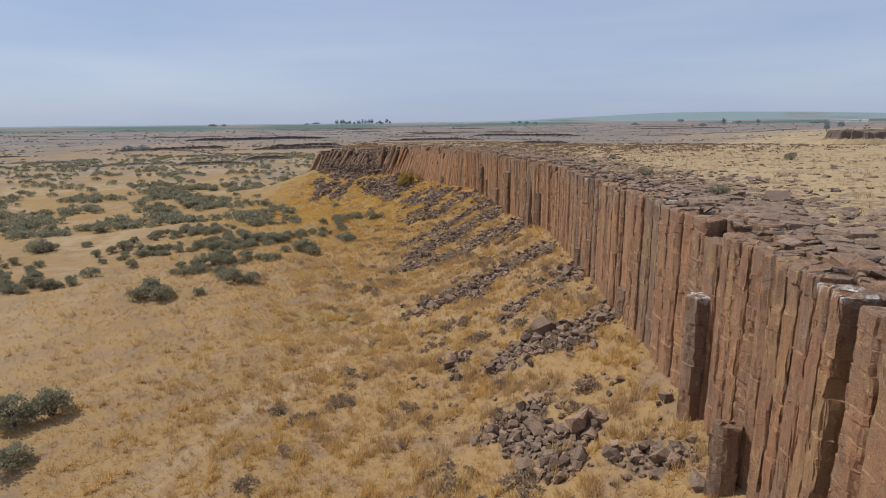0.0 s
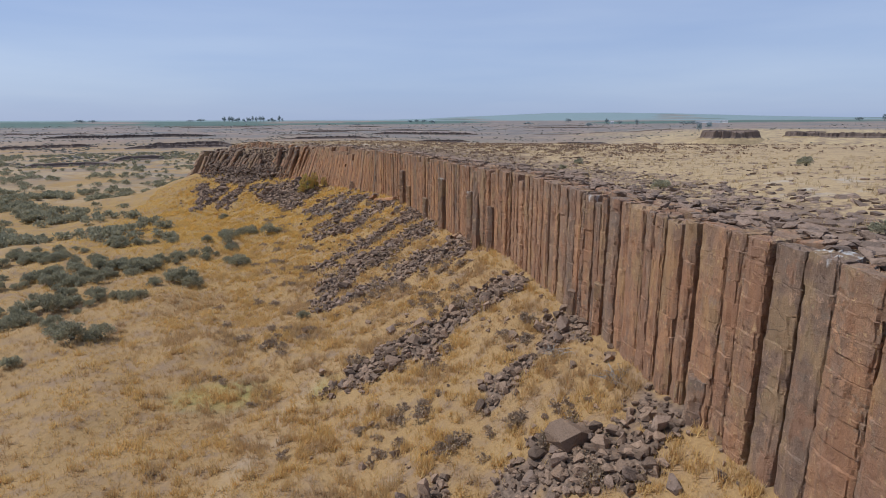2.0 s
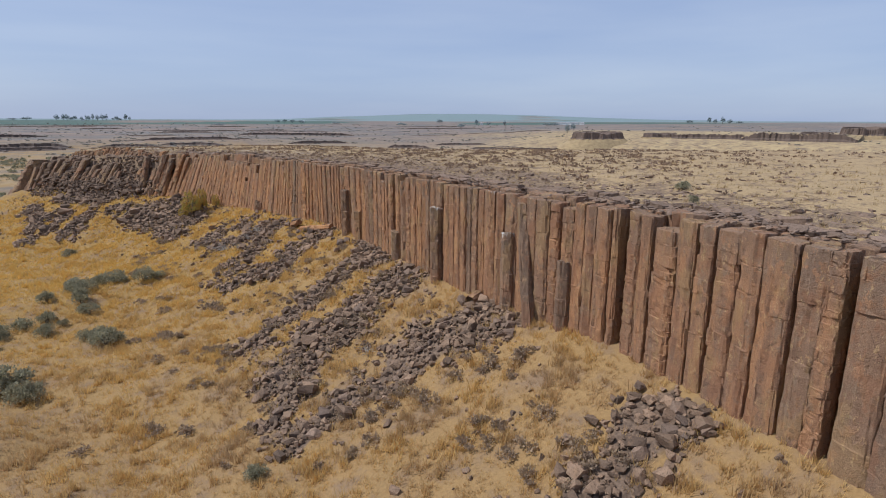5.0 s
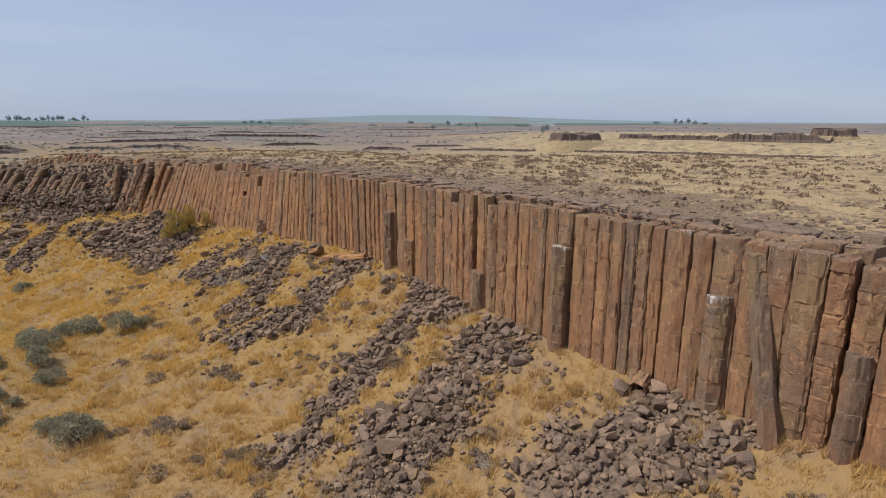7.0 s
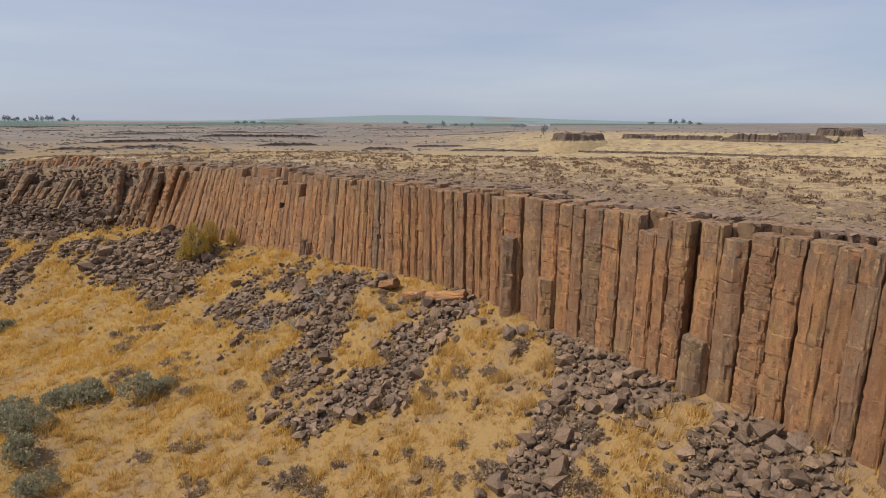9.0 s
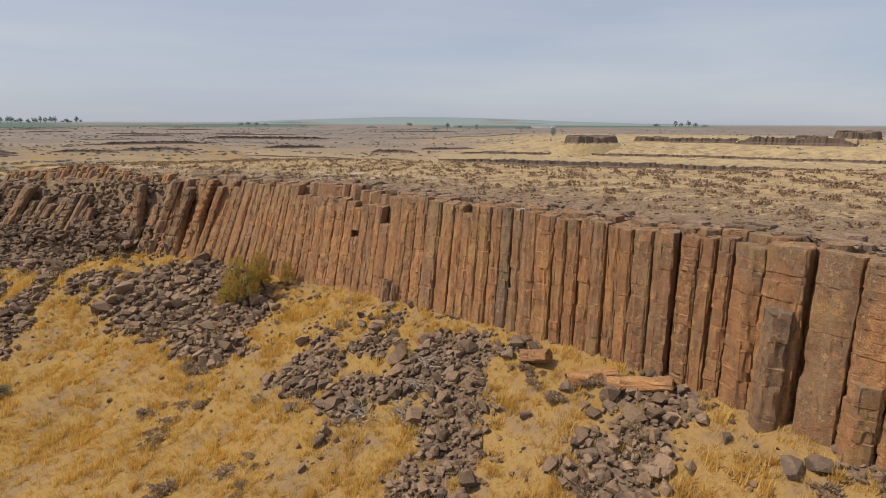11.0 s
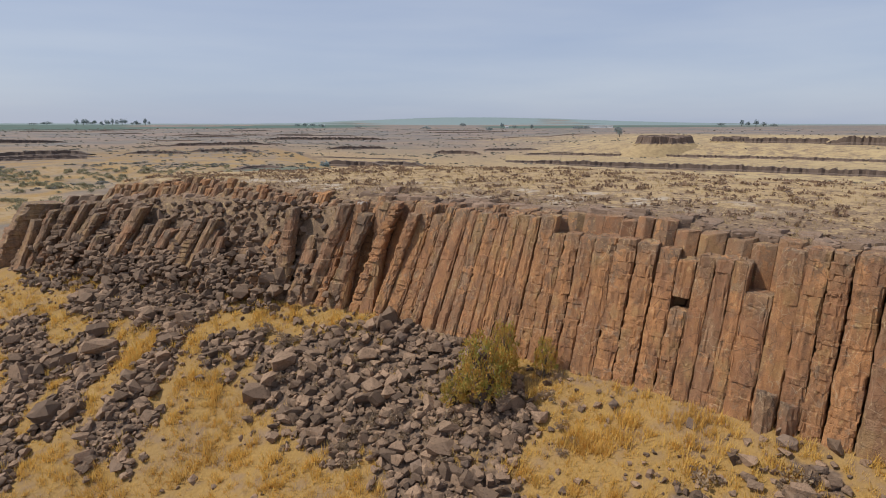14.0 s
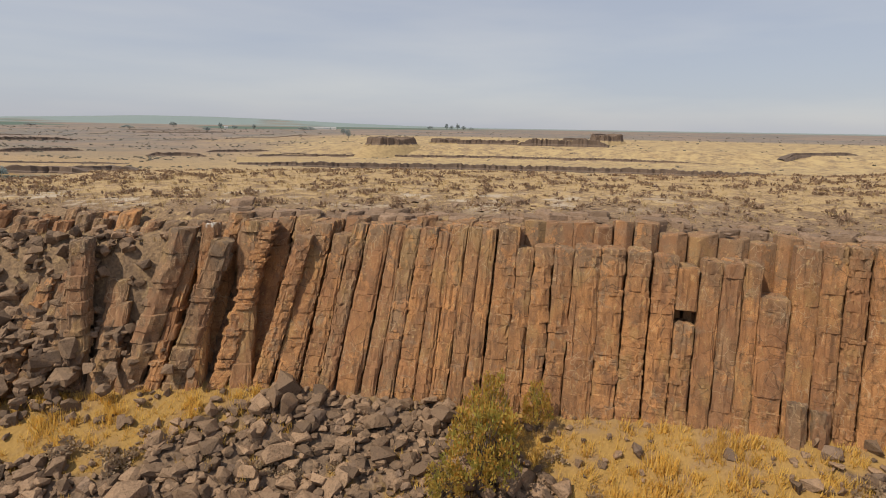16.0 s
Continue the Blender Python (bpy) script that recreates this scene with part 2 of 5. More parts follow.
def basalt_material(name, warm, dark, grey):
    k = Mat(name, 0.88)
    obj = k.t.nodes.new("ShaderNodeTexCoord").outputs["Object"]
    r = k.each()
    shift = k.node("ShaderNodeCombineXYZ", X=k.math("MULTIPLY", r, 37.0), Y=k.math("MULTIPLY", r, 91.0), Z=k.math("MULTIPLY", r, 13.0))
    add = k.t.nodes.new("ShaderNodeVectorMath")
    k.put(add.inputs[0], obj)
    k.put(add.inputs[1], shift.outputs[0])
    p = add.outputs[0]
    streak = k.noise(1.3, 6, (1.7, 1.7, 0.35), 0.6, p)
    blot = k.noise(1.0, 5, (1, 1, 0.7), 0.6, p)
    flake = k.noise(2.4, 8, (1, 1, 0.8), 0.68, p)
    grain = k.noise(26, 5, (1, 1, 1), 0.65, p)
    tint = k.mix(k.range(r, 0.0, 0.55), tuple(1.12 * a for a in warm), tuple(0.66 * a + 0.34 * b for a, b in zip(warm, dark)))
    tint = k.mix(k.range(r, 0.74, 0.92), tint, tuple(0.25 * a + 0.68 * b for a, b in zip(warm, grey)))
    c = k.mix(k.range(streak, 0.42, 0.62), tint, dark)
    # weathered heads, flaked patina and lichen
    c = k.mix(k.math("MULTIPLY", k.range(k.math("ADD", k.attr("up"), k.math("MULTIPLY", blot, 0.8)), 1.12, 1.46), 0.85), c, tuple(0.74 * a + 0.008 for a in grey))
    c = k.mix(k.math("MULTIPLY", k.range(flake, 0.535, 0.565), 0.7), c, k.mix(k.range(blot, 0.4, 0.6), tuple(0.8 * a for a in dark), tuple(1.25 * a for a in warm)))
    place = k.t.nodes.new("ShaderNodeSeparateXYZ")
    k.put(place.inputs[0], k.coord)
    c = k.mix(k.math("MULTIPLY", k.range(place.outputs["Y"], 85, 40, 0.0, 0.42), k.range(streak, 0.35, 0.6, 0.6, 1.0)), c, (0.295, 0.205, 0.155))
    c = k.mix(k.math("MULTIPLY", k.range(k.noise(1.9, 7, (1, 1, 0.8), 0.7, p), 0.585, 0.62), 0.65), c, grey)
    c = k.mix(k.math("MULTIPLY", k.range(k.noise(3.1, 6, (1, 1, 1), 0.7, p), 0.63, 0.68), 0.5), c, (0.40, 0.33, 0.17))
    c = k.mix(k.range(grain, 0.35, 0.75, 0.0, 0.6), c, tuple(0.5 * a for a in dark))
    pit = k.noise(6.0, 7, (1, 1, 0.6), 0.70, p)
    c = k.mix(k.range(pit, 0.585, 0.63, 0.0, 0.6), c, tuple(0.5 * a for a in dark))
    c = k.mix(k.range(pit, 0.41, 0.37, 0.0, 0.45), c, tuple(min(0.6, 1.5 * a + 0.04) for a in warm))
    # ochre and red-brown weathering in broad, sharp-edged patches
    skin = k.noise(0.8, 8, (1, 1, 0.55), 0.62, p)
    c = k.mix(k.range(skin, 0.55, 0.60, 0.0, 0.34), c, (0.37, 0.245, 0.108))
    c = k.mix(k.range(skin, 0.455, 0.425, 0.0, 0.45), c, (0.285, 0.140, 0.076))
    vein = k.cracks(2.6, (1, 1, 0.8), 0.0, 0.026, k.bent(p, 1.7, 0.35))
    c = k.mix(k.math("MULTIPLY", vein, k.math("MULTIPLY", k.range(place.outputs["Y"], 60, 96, 0.25, 1.0), k.range(k.noise(0.9, 3, (1, 1, 1), 0.5, p), 0.49, 0.60, 0.0, 0.6))), c, (0.52, 0.40, 0.26))
    split = k.cracks(1.0, (0.4, 0.4, 1.5), 0.0, 0.009, k.bent(p, 1.1, 0.5))
    c = k.mix(k.math("MULTIPLY", split, k.range(streak, 0.48, 0.6, 0.0, 0.75)), c, (0.05, 0.036, 0.028))
    net = k.cracks(1.25, (1, 1, 0.75), 0.0, 0.014, k.bent(p, 0.9, 0.6))
    c = k.mix(k.math("MULTIPLY", net, k.math("MULTIPLY", k.range(place.outputs["Y"], 84, 102, 0.1, 0.75), k.range(blot, 0.42, 0.56))), c, (0.06, 0.042, 0.032))
    c = k.mix(k.range(k.math("ADD", k.attr("stain"), k.noise(2.5, 4, (1.5, 1.5, 0.4), 0.6, p)), 1.50, 1.62), c, (0.55, 0.53, 0.49))
    h = k.math("ADD", k.math("ADD", k.math("MULTIPLY", grain, 0.45), k.math("MULTIPLY", pit, -0.5)), k.math("ADD", blot, k.math("MULTIPLY", flake, 0.9)))
    return k.done(c, h, 0.9, 0.10)


def stone_material(name, a, b, random_of):
    k = Mat(name, 0.9)
    r = k.island() if random_of == "island" else k.each()
    c = k.mix(r, a, b)
    c = k.mix(k.range(k.noise(6, 5), 0.45, 0.7, 0, 0.6), c, tuple(0.5 * v for v in a))
    c = k.mix(k.range(k.noise(2.2, 4), 0.60, 0.70, 0, 0.5), c, (0.30, 0.19, 0.115))
    c = k.mix(k.range(k.noise(17, 6, (1, 1, 1), 0.7), 0.54, 0.62, 0, 0.55), c, tuple(0.4 * v for v in b))
    return k.done(c, k.noise(14, 5), 0.8, 0.06)


def leaf_material(name, a, b, c3, through=0.25, worn=None, rich=None):
    k = Mat(name, 0.8)
    c = k.mix(k.range(k.island(), 0.0, 1.0), a, b)
    c = k.mix(k.range(k.noise(1.7, 3), 0.5, 0.68), c, c3)
    if worn:
        c = k.mix(k.range(k.noise(0.22, 4), 0.47, 0.64, 0, 0.85), c, worn)
        c = k.mix(k.range(k.noise(0.55, 5, (1, 1, 1), 0.6), 0.48, 0.66, 0, 0.7), c, tuple(0.90 * v + 0.02 for v in worn))
    if rich:
        north = k.t.nodes.new("ShaderNodeSeparateXYZ")
        k.put(north.inputs[0], k.coord)
        c = k.mix(k.range(north.outputs["Y"], 60, 94, 0.0, 0.58), c, rich)
    m = k.done(c)
    tr = k.node("ShaderNodeBsdfTranslucent", Color=c)
    mixer = k.node("ShaderNodeMixShader", Fac=through)
    k.put(mixer.inputs[1], k.b.outputs[0])
    k.put(mixer.inputs[2], tr.outputs[0])
    k.put(k.t.nodes["Material Output"].inputs[0], mixer.outputs[0])
    return m


def plain_material(name, a, b, scale=3.0, rough=0.8):
    k = Mat(name, rough)
    return k.done(k.mix(k.range(k.noise(scale, 4), 0.35, 0.65), a, b), k.noise(scale * 4, 4), 0.3, 0.03)


M_GROUND = ground_material()
M_BASALT = basalt_material("rust_brown_basalt", (0.500, 0.249, 0.108), (0.270, 0.147, 0.082), (0.300, 0.218, 0.150))
M_DARK_BASALT = basalt_material("grey_basalt", (0.350, 0.212, 0.120), (0.185, 0.118, 0.078), (0.235, 0.178, 0.132))
M_STONE = stone_material("talus_stone", (0.338, 0.226, 0.149), (0.110, 0.076, 0.055), "island")
M_HEAP = stone_material("heaped_block_stone", (0.270, 0.184, 0.124), (0.115, 0.080, 0.060), "island")
M_RUBBLE = stone_material("rim_rubble_stone", (0.300, 0.208, 0.150), (0.155, 0.110, 0.082), "island")
M_RIM = stone_material("worn_rim_stone", (0.295, 0.202, 0.143), (0.190, 0.132, 0.095), "island")
M_BOULDER = stone_material("boulder_stone", (0.29, 0.200, 0.142), (0.15, 0.108, 0.084), "object")
M_LEDGE = stone_material("ledge_stone", (0.175, 0.128, 0.102), (0.120, 0.092, 0.078), "object")
M_GRASS = leaf_material("golden_grass", (0.67, 0.450, 0.172), (0.58, 0.382, 0.142), (0.72, 0.500, 0.205), 0.45, (0.48, 0.325, 0.172), (0.74, 0.480, 0.100))
M_STRAW = leaf_material("straw_grass", (0.55, 0.41, 0.21), (0.27, 0.19, 0.10), (0.47, 0.33, 0.145), 0.3)
M_SAGE = leaf_material("sage_leaf", (0.40, 0.370, 0.240), (0.235, 0.218, 0.145), (0.43, 0.395, 0.255), 0.30)
M_SCRUB = leaf_material("scrub_leaf", (0.26, 0.25, 0.215), (0.185, 0.18, 0.155), (0.28, 0.26, 0.215), 0.3)
M_BRUSH = leaf_material("dead_brush_twig", (0.41, 0.305, 0.205), (0.285, 0.212, 0.150), (0.45, 0.335, 0.21), 0.35)
M_HEATH = leaf_material("brown_heath_twig", (0.33, 0.225, 0.152), (0.23, 0.158, 0.112), (0.37, 0.255, 0.160), 0.3)
M_BUSH = leaf_material("turning_leaf", (0.44, 0.39, 0.10), (0.60, 0.32, 0.085), (0.32, 0.33, 0.09), 0.5)
# leaves of the far trees, paled to blue-grey: distance haze in the colour
M_HAZED_TREE = leaf_material("hazed_tree_leaf", (0.31, 0.36, 0.36), (0.24, 0.28, 0.285), (0.33, 0.38, 0.37), 0.35)
M_TWIG = plain_material("twig_bark", (0.16, 0.13, 0.11), (0.09, 0.075, 0.062), 6)
M_DEADWOOD = plain_material("bleached_dead_wood", (0.36, 0.32, 0.27), (0.22, 0.19, 0.16), 6)
M_WHITE = plain_material("white_wall_paint", (0.80, 0.80, 0.78), (0.70, 0.70, 0.68), 0.4)
M_ROOF = plain_material("grey_metal_roof", (0.45, 0.45, 0.46), (0.36, 0.36, 0.38), 0.4, 0.5)
M_TURF = plain_material("straw_turf", (0.38, 0.282, 0.148), (0.28, 0.202, 0.112), 0.35)


# ---- mesh helpers ----
def mesh_of(name, verts, faces, material, smooth_shade=False):
    """One mesh out of numpy arrays; all faces have as many corners as the second has columns."""
    verts, faces = np.asarray(verts, np.float32), np.asarray(faces, np.int32)
    me = bpy.data.meshes.new(name)
    n, k = faces.shape
    me.vertices.add(len(verts))
    me.vertices.foreach_set("co", verts.ravel())
    me.loops.add(n * k)
    me.loops.foreach_set("vertex_index", faces.ravel())
    me.polygons.add(n)
    me.polygons.foreach_set("loop_start", np.arange(0, n * k, k, dtype=np.int32))
    me.polygons.foreach_set("use_smooth", np.full(n, smooth_shade))
    me.materials.append(material)
    me.update(calc_edges=True)
    return me


def part(name, me, parent=None, label=""):
    ob = new(name, me)
    ob.parent = parent
    if label:
        ob["label"] = label
    return ob


def thing(name, label, category, group="", kind="", at=(0, 0, 0), turn=0.0, scale=1.0):
    ob = new(name)
    ob.matrix_basis = pose(*at, 0, 0, turn) @ Matrix.Scale(scale, 4)
    ob.empty_display_size = 0.2
    return tagged(ob, label, category, group, kind)


def spread(verts, faces, places, turns, scales, tilts=None):
    """Many turned and scaled copies of a small mesh, as two arrays."""
    v, n = np.asarray(verts, float), len(places)
    sc = np.asarray(scales, float)
    sc = sc[:, None] if sc.ndim == 1 else sc
    p = v[None] * sc[:, None, :] if sc.shape[1] == 3 else v[None] * sc[:, None]
    if tilts is not None:
        c, s = np.cos(tilts)[:, None], np.sin(tilts)[:, None]
        p = np.stack([p[..., 0], p[..., 1] * c - p[..., 2] * s, p[..., 1] * s + p[..., 2] * c], -1)
    c, s = np.cos(turns)[:, None], np.sin(turns)[:, None]
    p = np.stack([p[..., 0] * c - p[..., 1] * s, p[..., 0] * s + p[..., 1] * c, p[..., 2]], -1)
    p = p + np.asarray(places, float)[:, None, :]
    f = np.asarray(faces)[None] + (np.arange(n) * len(v))[:, None, None]
    return p.reshape(-1, 3), f.reshape(-1, f.shape[-1])


def gather(chunks):
    vs, fs, k = [], [], 0
    for v, f in chunks:
        vs.append(v)
        fs.append(f + k)
        k += len(v)
    return np.concatenate(vs), np.concatenate(fs)


rng = np.random.default_rng(7)


def hull(seed, shape=(1, 1, 1), points=13):
    """An angular broken block, about 1 across, as arrays of triangles."""
    g = np.random.default_rng(seed)
    bm = bmesh.new()
    for _ in range(points):
        p = g.uniform(-0.5, 0.5, 3)
        p = p / max(0.35, np.abs(p).max()) * 0.5 * g.uniform(0.8, 1.0)
        bm.verts.new([a * b for a, b in zip(p, shape)])
    res = bmesh.ops.convex_hull(bm, input=bm.verts)
    bmesh.ops.delete(bm, geom=[v for v in bm.verts if not v.link_faces], context="VERTS")
    bmesh.ops.triangulate(bm, faces=bm.faces)
    bm.verts.index_update()
    v = np.array([x.co[:] for x in bm.verts])
    f = np.array([[q.index for q in x.verts] for x in bm.faces])
    bm.free()
    return v, f


# stripes of fallen rock: ends and half width
STRIPES_SOUTH = [(7.7, 27.3, 3.6, 28.4, 1.5), (3.3, 21.5, 4.8, 17.9, 1.3), (-0.8, 28.7, 1.0, 29.3, 0.7), (5.4, 16.9, 6.2, 15.6, 0.8), (8.4, 44.6, 5.2, 43.6, 1.3), (5.2, 43.6, -1.8, 41.0, 1.5),
                 (8.9, 36.8, 6.6, 35.4, 1.2), (4.9, 34.6, 4.2, 34.2, 0.7), (7.2, 56.9, 2.5, 57.2, 2.1), (2.5, 57.2, -3.4, 55.2, 1.3), (6.0, 65.8, 0.5, 64.4, 1.9), (0.5, 64.0, -2.6, 62.0, 2.5), (-1.0, 62.2, -4.6, 57.6, 1.0),
                 (7.4, 54.6, 5.9, 54.4, 0.9), (6.2, 75.2, 5.5, 71.2, 1.9), (5.4, 73.2, 0.4, 71.4, 1.5), (0.4, 71.4, -4.4, 67.0, 1.3)]
STRIPES_NORTH = [(3.5, 82.6, -1.5, 80.8, 1.7), (-1.5, 80.8, -5.0, 80.6, 1.6), (-0.1, 91.6, -3.2, 86.8, 1.5), (-3.2, 86.8, -5.8, 84.0, 1.3), (-7.9, 97.0, -6.2, 92.0, 0.8), (2.2, 89.6, -1.7, 90.4, 0.9), (-1.7, 91.0, -5.3, 93.4, 1.3), (-2.8, 95.0, -7.2, 97.0, 1.0),
                 (-1.6, 96.4, -4.8, 98.2, 0.6), (-16.5, 116.6, -9.5, 110.8, 2.0), (-9.0, 110.0, -8.6, 105.7, 2.4), (-14.5, 112.5, -10.8, 106.5, 2.6), (-10.8, 106.2, -10.4, 102.4, 1.4), (-25.5, 126.0, -19.6, 121.6, 1.9),
                 (-20.6, 120.0, -23.3, 113.4, 1.2), (-25.0, 121.0, -25.6, 116.6, 1.2), (-28.0, 121.0, -27.7, 113.6, 1.0), (-29.6, 126.0, -27.2, 121.0, 1.4)]


def stripe_mask(x, y):
    out = np.zeros(np.shape(x))
    wob = 0.7 * wave(x, y, 3.1, 5) + 0.5 * wave(x, y, 1.4, 9) + 0.35 * wave(x, y, 0.6, 4)
    for x0, y0, x1, y1, w in STRIPES_SOUTH + STRIPES_NORTH:
        dx, dy = x1 - x0, y1 - y0
        u = np.clip(((x - x0) * dx + (y - y0) * dy) / (dx * dx + dy * dy), 0, 1)
        d = np.hypot(x - x0 - u * dx, y - y0 - u * dy) + wob
        out = np.maximum(out, 1 - smooth(d, w * 0.62, w * 1.25))
    hump = smooth(y, 114.4, 115.4) * (1 - smooth(y, 118.5, 120)) * (1 - smooth(front(x, y), 2.2, 3.6))
    return out * (1 - 0.92 * hump)


# ---- ground: one sheet to the horizon ----
def axis(a, b, step, reach, grow=1.06):
    left, right, s = [a], [b], step
    while right[-1] < reach:
        s *= grow
        right.append(right[-1] + s)
        left.append(left[-1] - s)
    return np.array(left[::-1] + list(np.arange(a + step, b, step)) + right)


gx, gy = axis(-42, 34, 0.5, 4300), axis(-6, 150, 0.5, 4300)
X, Y = np.meshgrid(gx, gy)
Z = ground_z(X, Y)
nx, ny = len(gx), len(gy)
idx = np.arange(nx * ny).reshape(ny, nx)
quads = np.stack([idx[:-1, :-1], idx[:-1, 1:], idx[1:, 1:], idx[1:, :-1]], -1).reshape(-1, 4)
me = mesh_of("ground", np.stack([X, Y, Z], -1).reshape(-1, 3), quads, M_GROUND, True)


def attribute(me, name, values):
    me.attributes.new(name, "FLOAT", "POINT").data.foreach_set("value", np.asarray(values, np.float32).ravel())


S = front(X, Y)
D = np.hypot(X, Y - 60)
AZ = np.degrees(np.arctan2(X + 10, Y - 80))
attribute(me, "plateau", smooth(-S, 0.0, 1.5) * (1 - smooth(Y, 500, 700)))
attribute(me, "rocky", np.maximum(stripe_mask(X, Y), (0.55 - 0.35 * smooth(Y, 113, 119) + 0.5 * (Z < plateau_z(X, Y) - 1.3)) * smooth(-S, 0, 0.6) * (1 - smooth(-S, 1.5, 6)) * (Y < 140)))
# where the ground takes the far colours, haze tint included
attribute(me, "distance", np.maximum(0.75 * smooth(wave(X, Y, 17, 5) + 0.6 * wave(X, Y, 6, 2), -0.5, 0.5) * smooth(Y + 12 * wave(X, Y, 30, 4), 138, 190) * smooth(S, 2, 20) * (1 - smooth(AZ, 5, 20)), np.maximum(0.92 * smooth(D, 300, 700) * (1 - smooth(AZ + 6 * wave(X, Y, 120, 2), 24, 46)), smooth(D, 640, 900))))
attribute(me, "scrub", np.maximum(smooth(S, 34, 60), 0.9 * smooth(Y, 124, 142) * smooth(S, 5, 14)) * (1 - smooth(D, 240, 420)) * smooth(wave(X, Y, 22, 3) + 0.5 * wave(X, Y, 9, 6), -0.4, 0.3))
attribute(me, "straw", np.maximum(smooth(AZ + 6 * wave(X, Y, 90, 5), 20, 42), 0.55 * smooth(AZ + 8 * wave(X, Y, 40, 5), -4, 20) * (1 - smooth(D, 260, 420))) * smooth(D, 60, 220) * (1 - smooth(D, 700, 1100)))
attribute(me, "dirt", (1 - smooth(np.abs(X + 4.2 + 0.46 * (41 - Y) + 0.8 * wave(X, Y, 6, 1)), 0.4, 1.1)) * smooth(Y, 14, 20) * (1 - smooth(Y, 40, 47)))
attribute(me, "stony", (smooth(Y, 45, 75) * (1 - 0.65 * smooth(-S, 4, 16)) + 1.2 * (1 - smooth(-S, 2.5, 10))) * (S < 0))
attribute(me, "pale", smooth(-S, 4.5, 6.5) * (1 - smooth(-S, 9, 12)) * smooth(Y, 100, 112) * (1 - smooth(Y, 128, 140)) + 0.8 * (1 - smooth(np.hypot((X - 21) * 0.5, Y - 33), 2, 4)))
attribute(me, "green", np.maximum(1 - smooth(np.hypot((X + 9.6) * 0.6, Y - 43.0), 0.8, 2.4), 1 - smooth(np.hypot(X + 3.5, (Y - 41.0) * 0.7), 0.3, 1.2)))
# where the hills' painted haze colour lies
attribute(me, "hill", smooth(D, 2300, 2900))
WEST = np.degrees(np.arctan2(X + 5, Y - 50))
attribute(me, "field", 0.9 * smooth(D, 1420, 1480) * (0.35 * smooth(WEST, -60, -50) + 0.65 * smooth(WEST, -34, -32)) * (1 - smooth(WEST, -9, -5)) * (1 - smooth(WEST, -24, -22) * (1 - smooth(WEST, -19, -17))) + smooth(D, 1500, 1700) * smooth(wave(X * 0.4, Y, 420, 6), 0.15, 0.25) * (1 - smooth(AZ, 45, 60)) + 0.8 * (1 - smooth(np.hypot((X - 45) * 0.4, Y - 300), 18, 30)))
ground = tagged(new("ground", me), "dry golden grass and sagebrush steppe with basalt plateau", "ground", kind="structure")


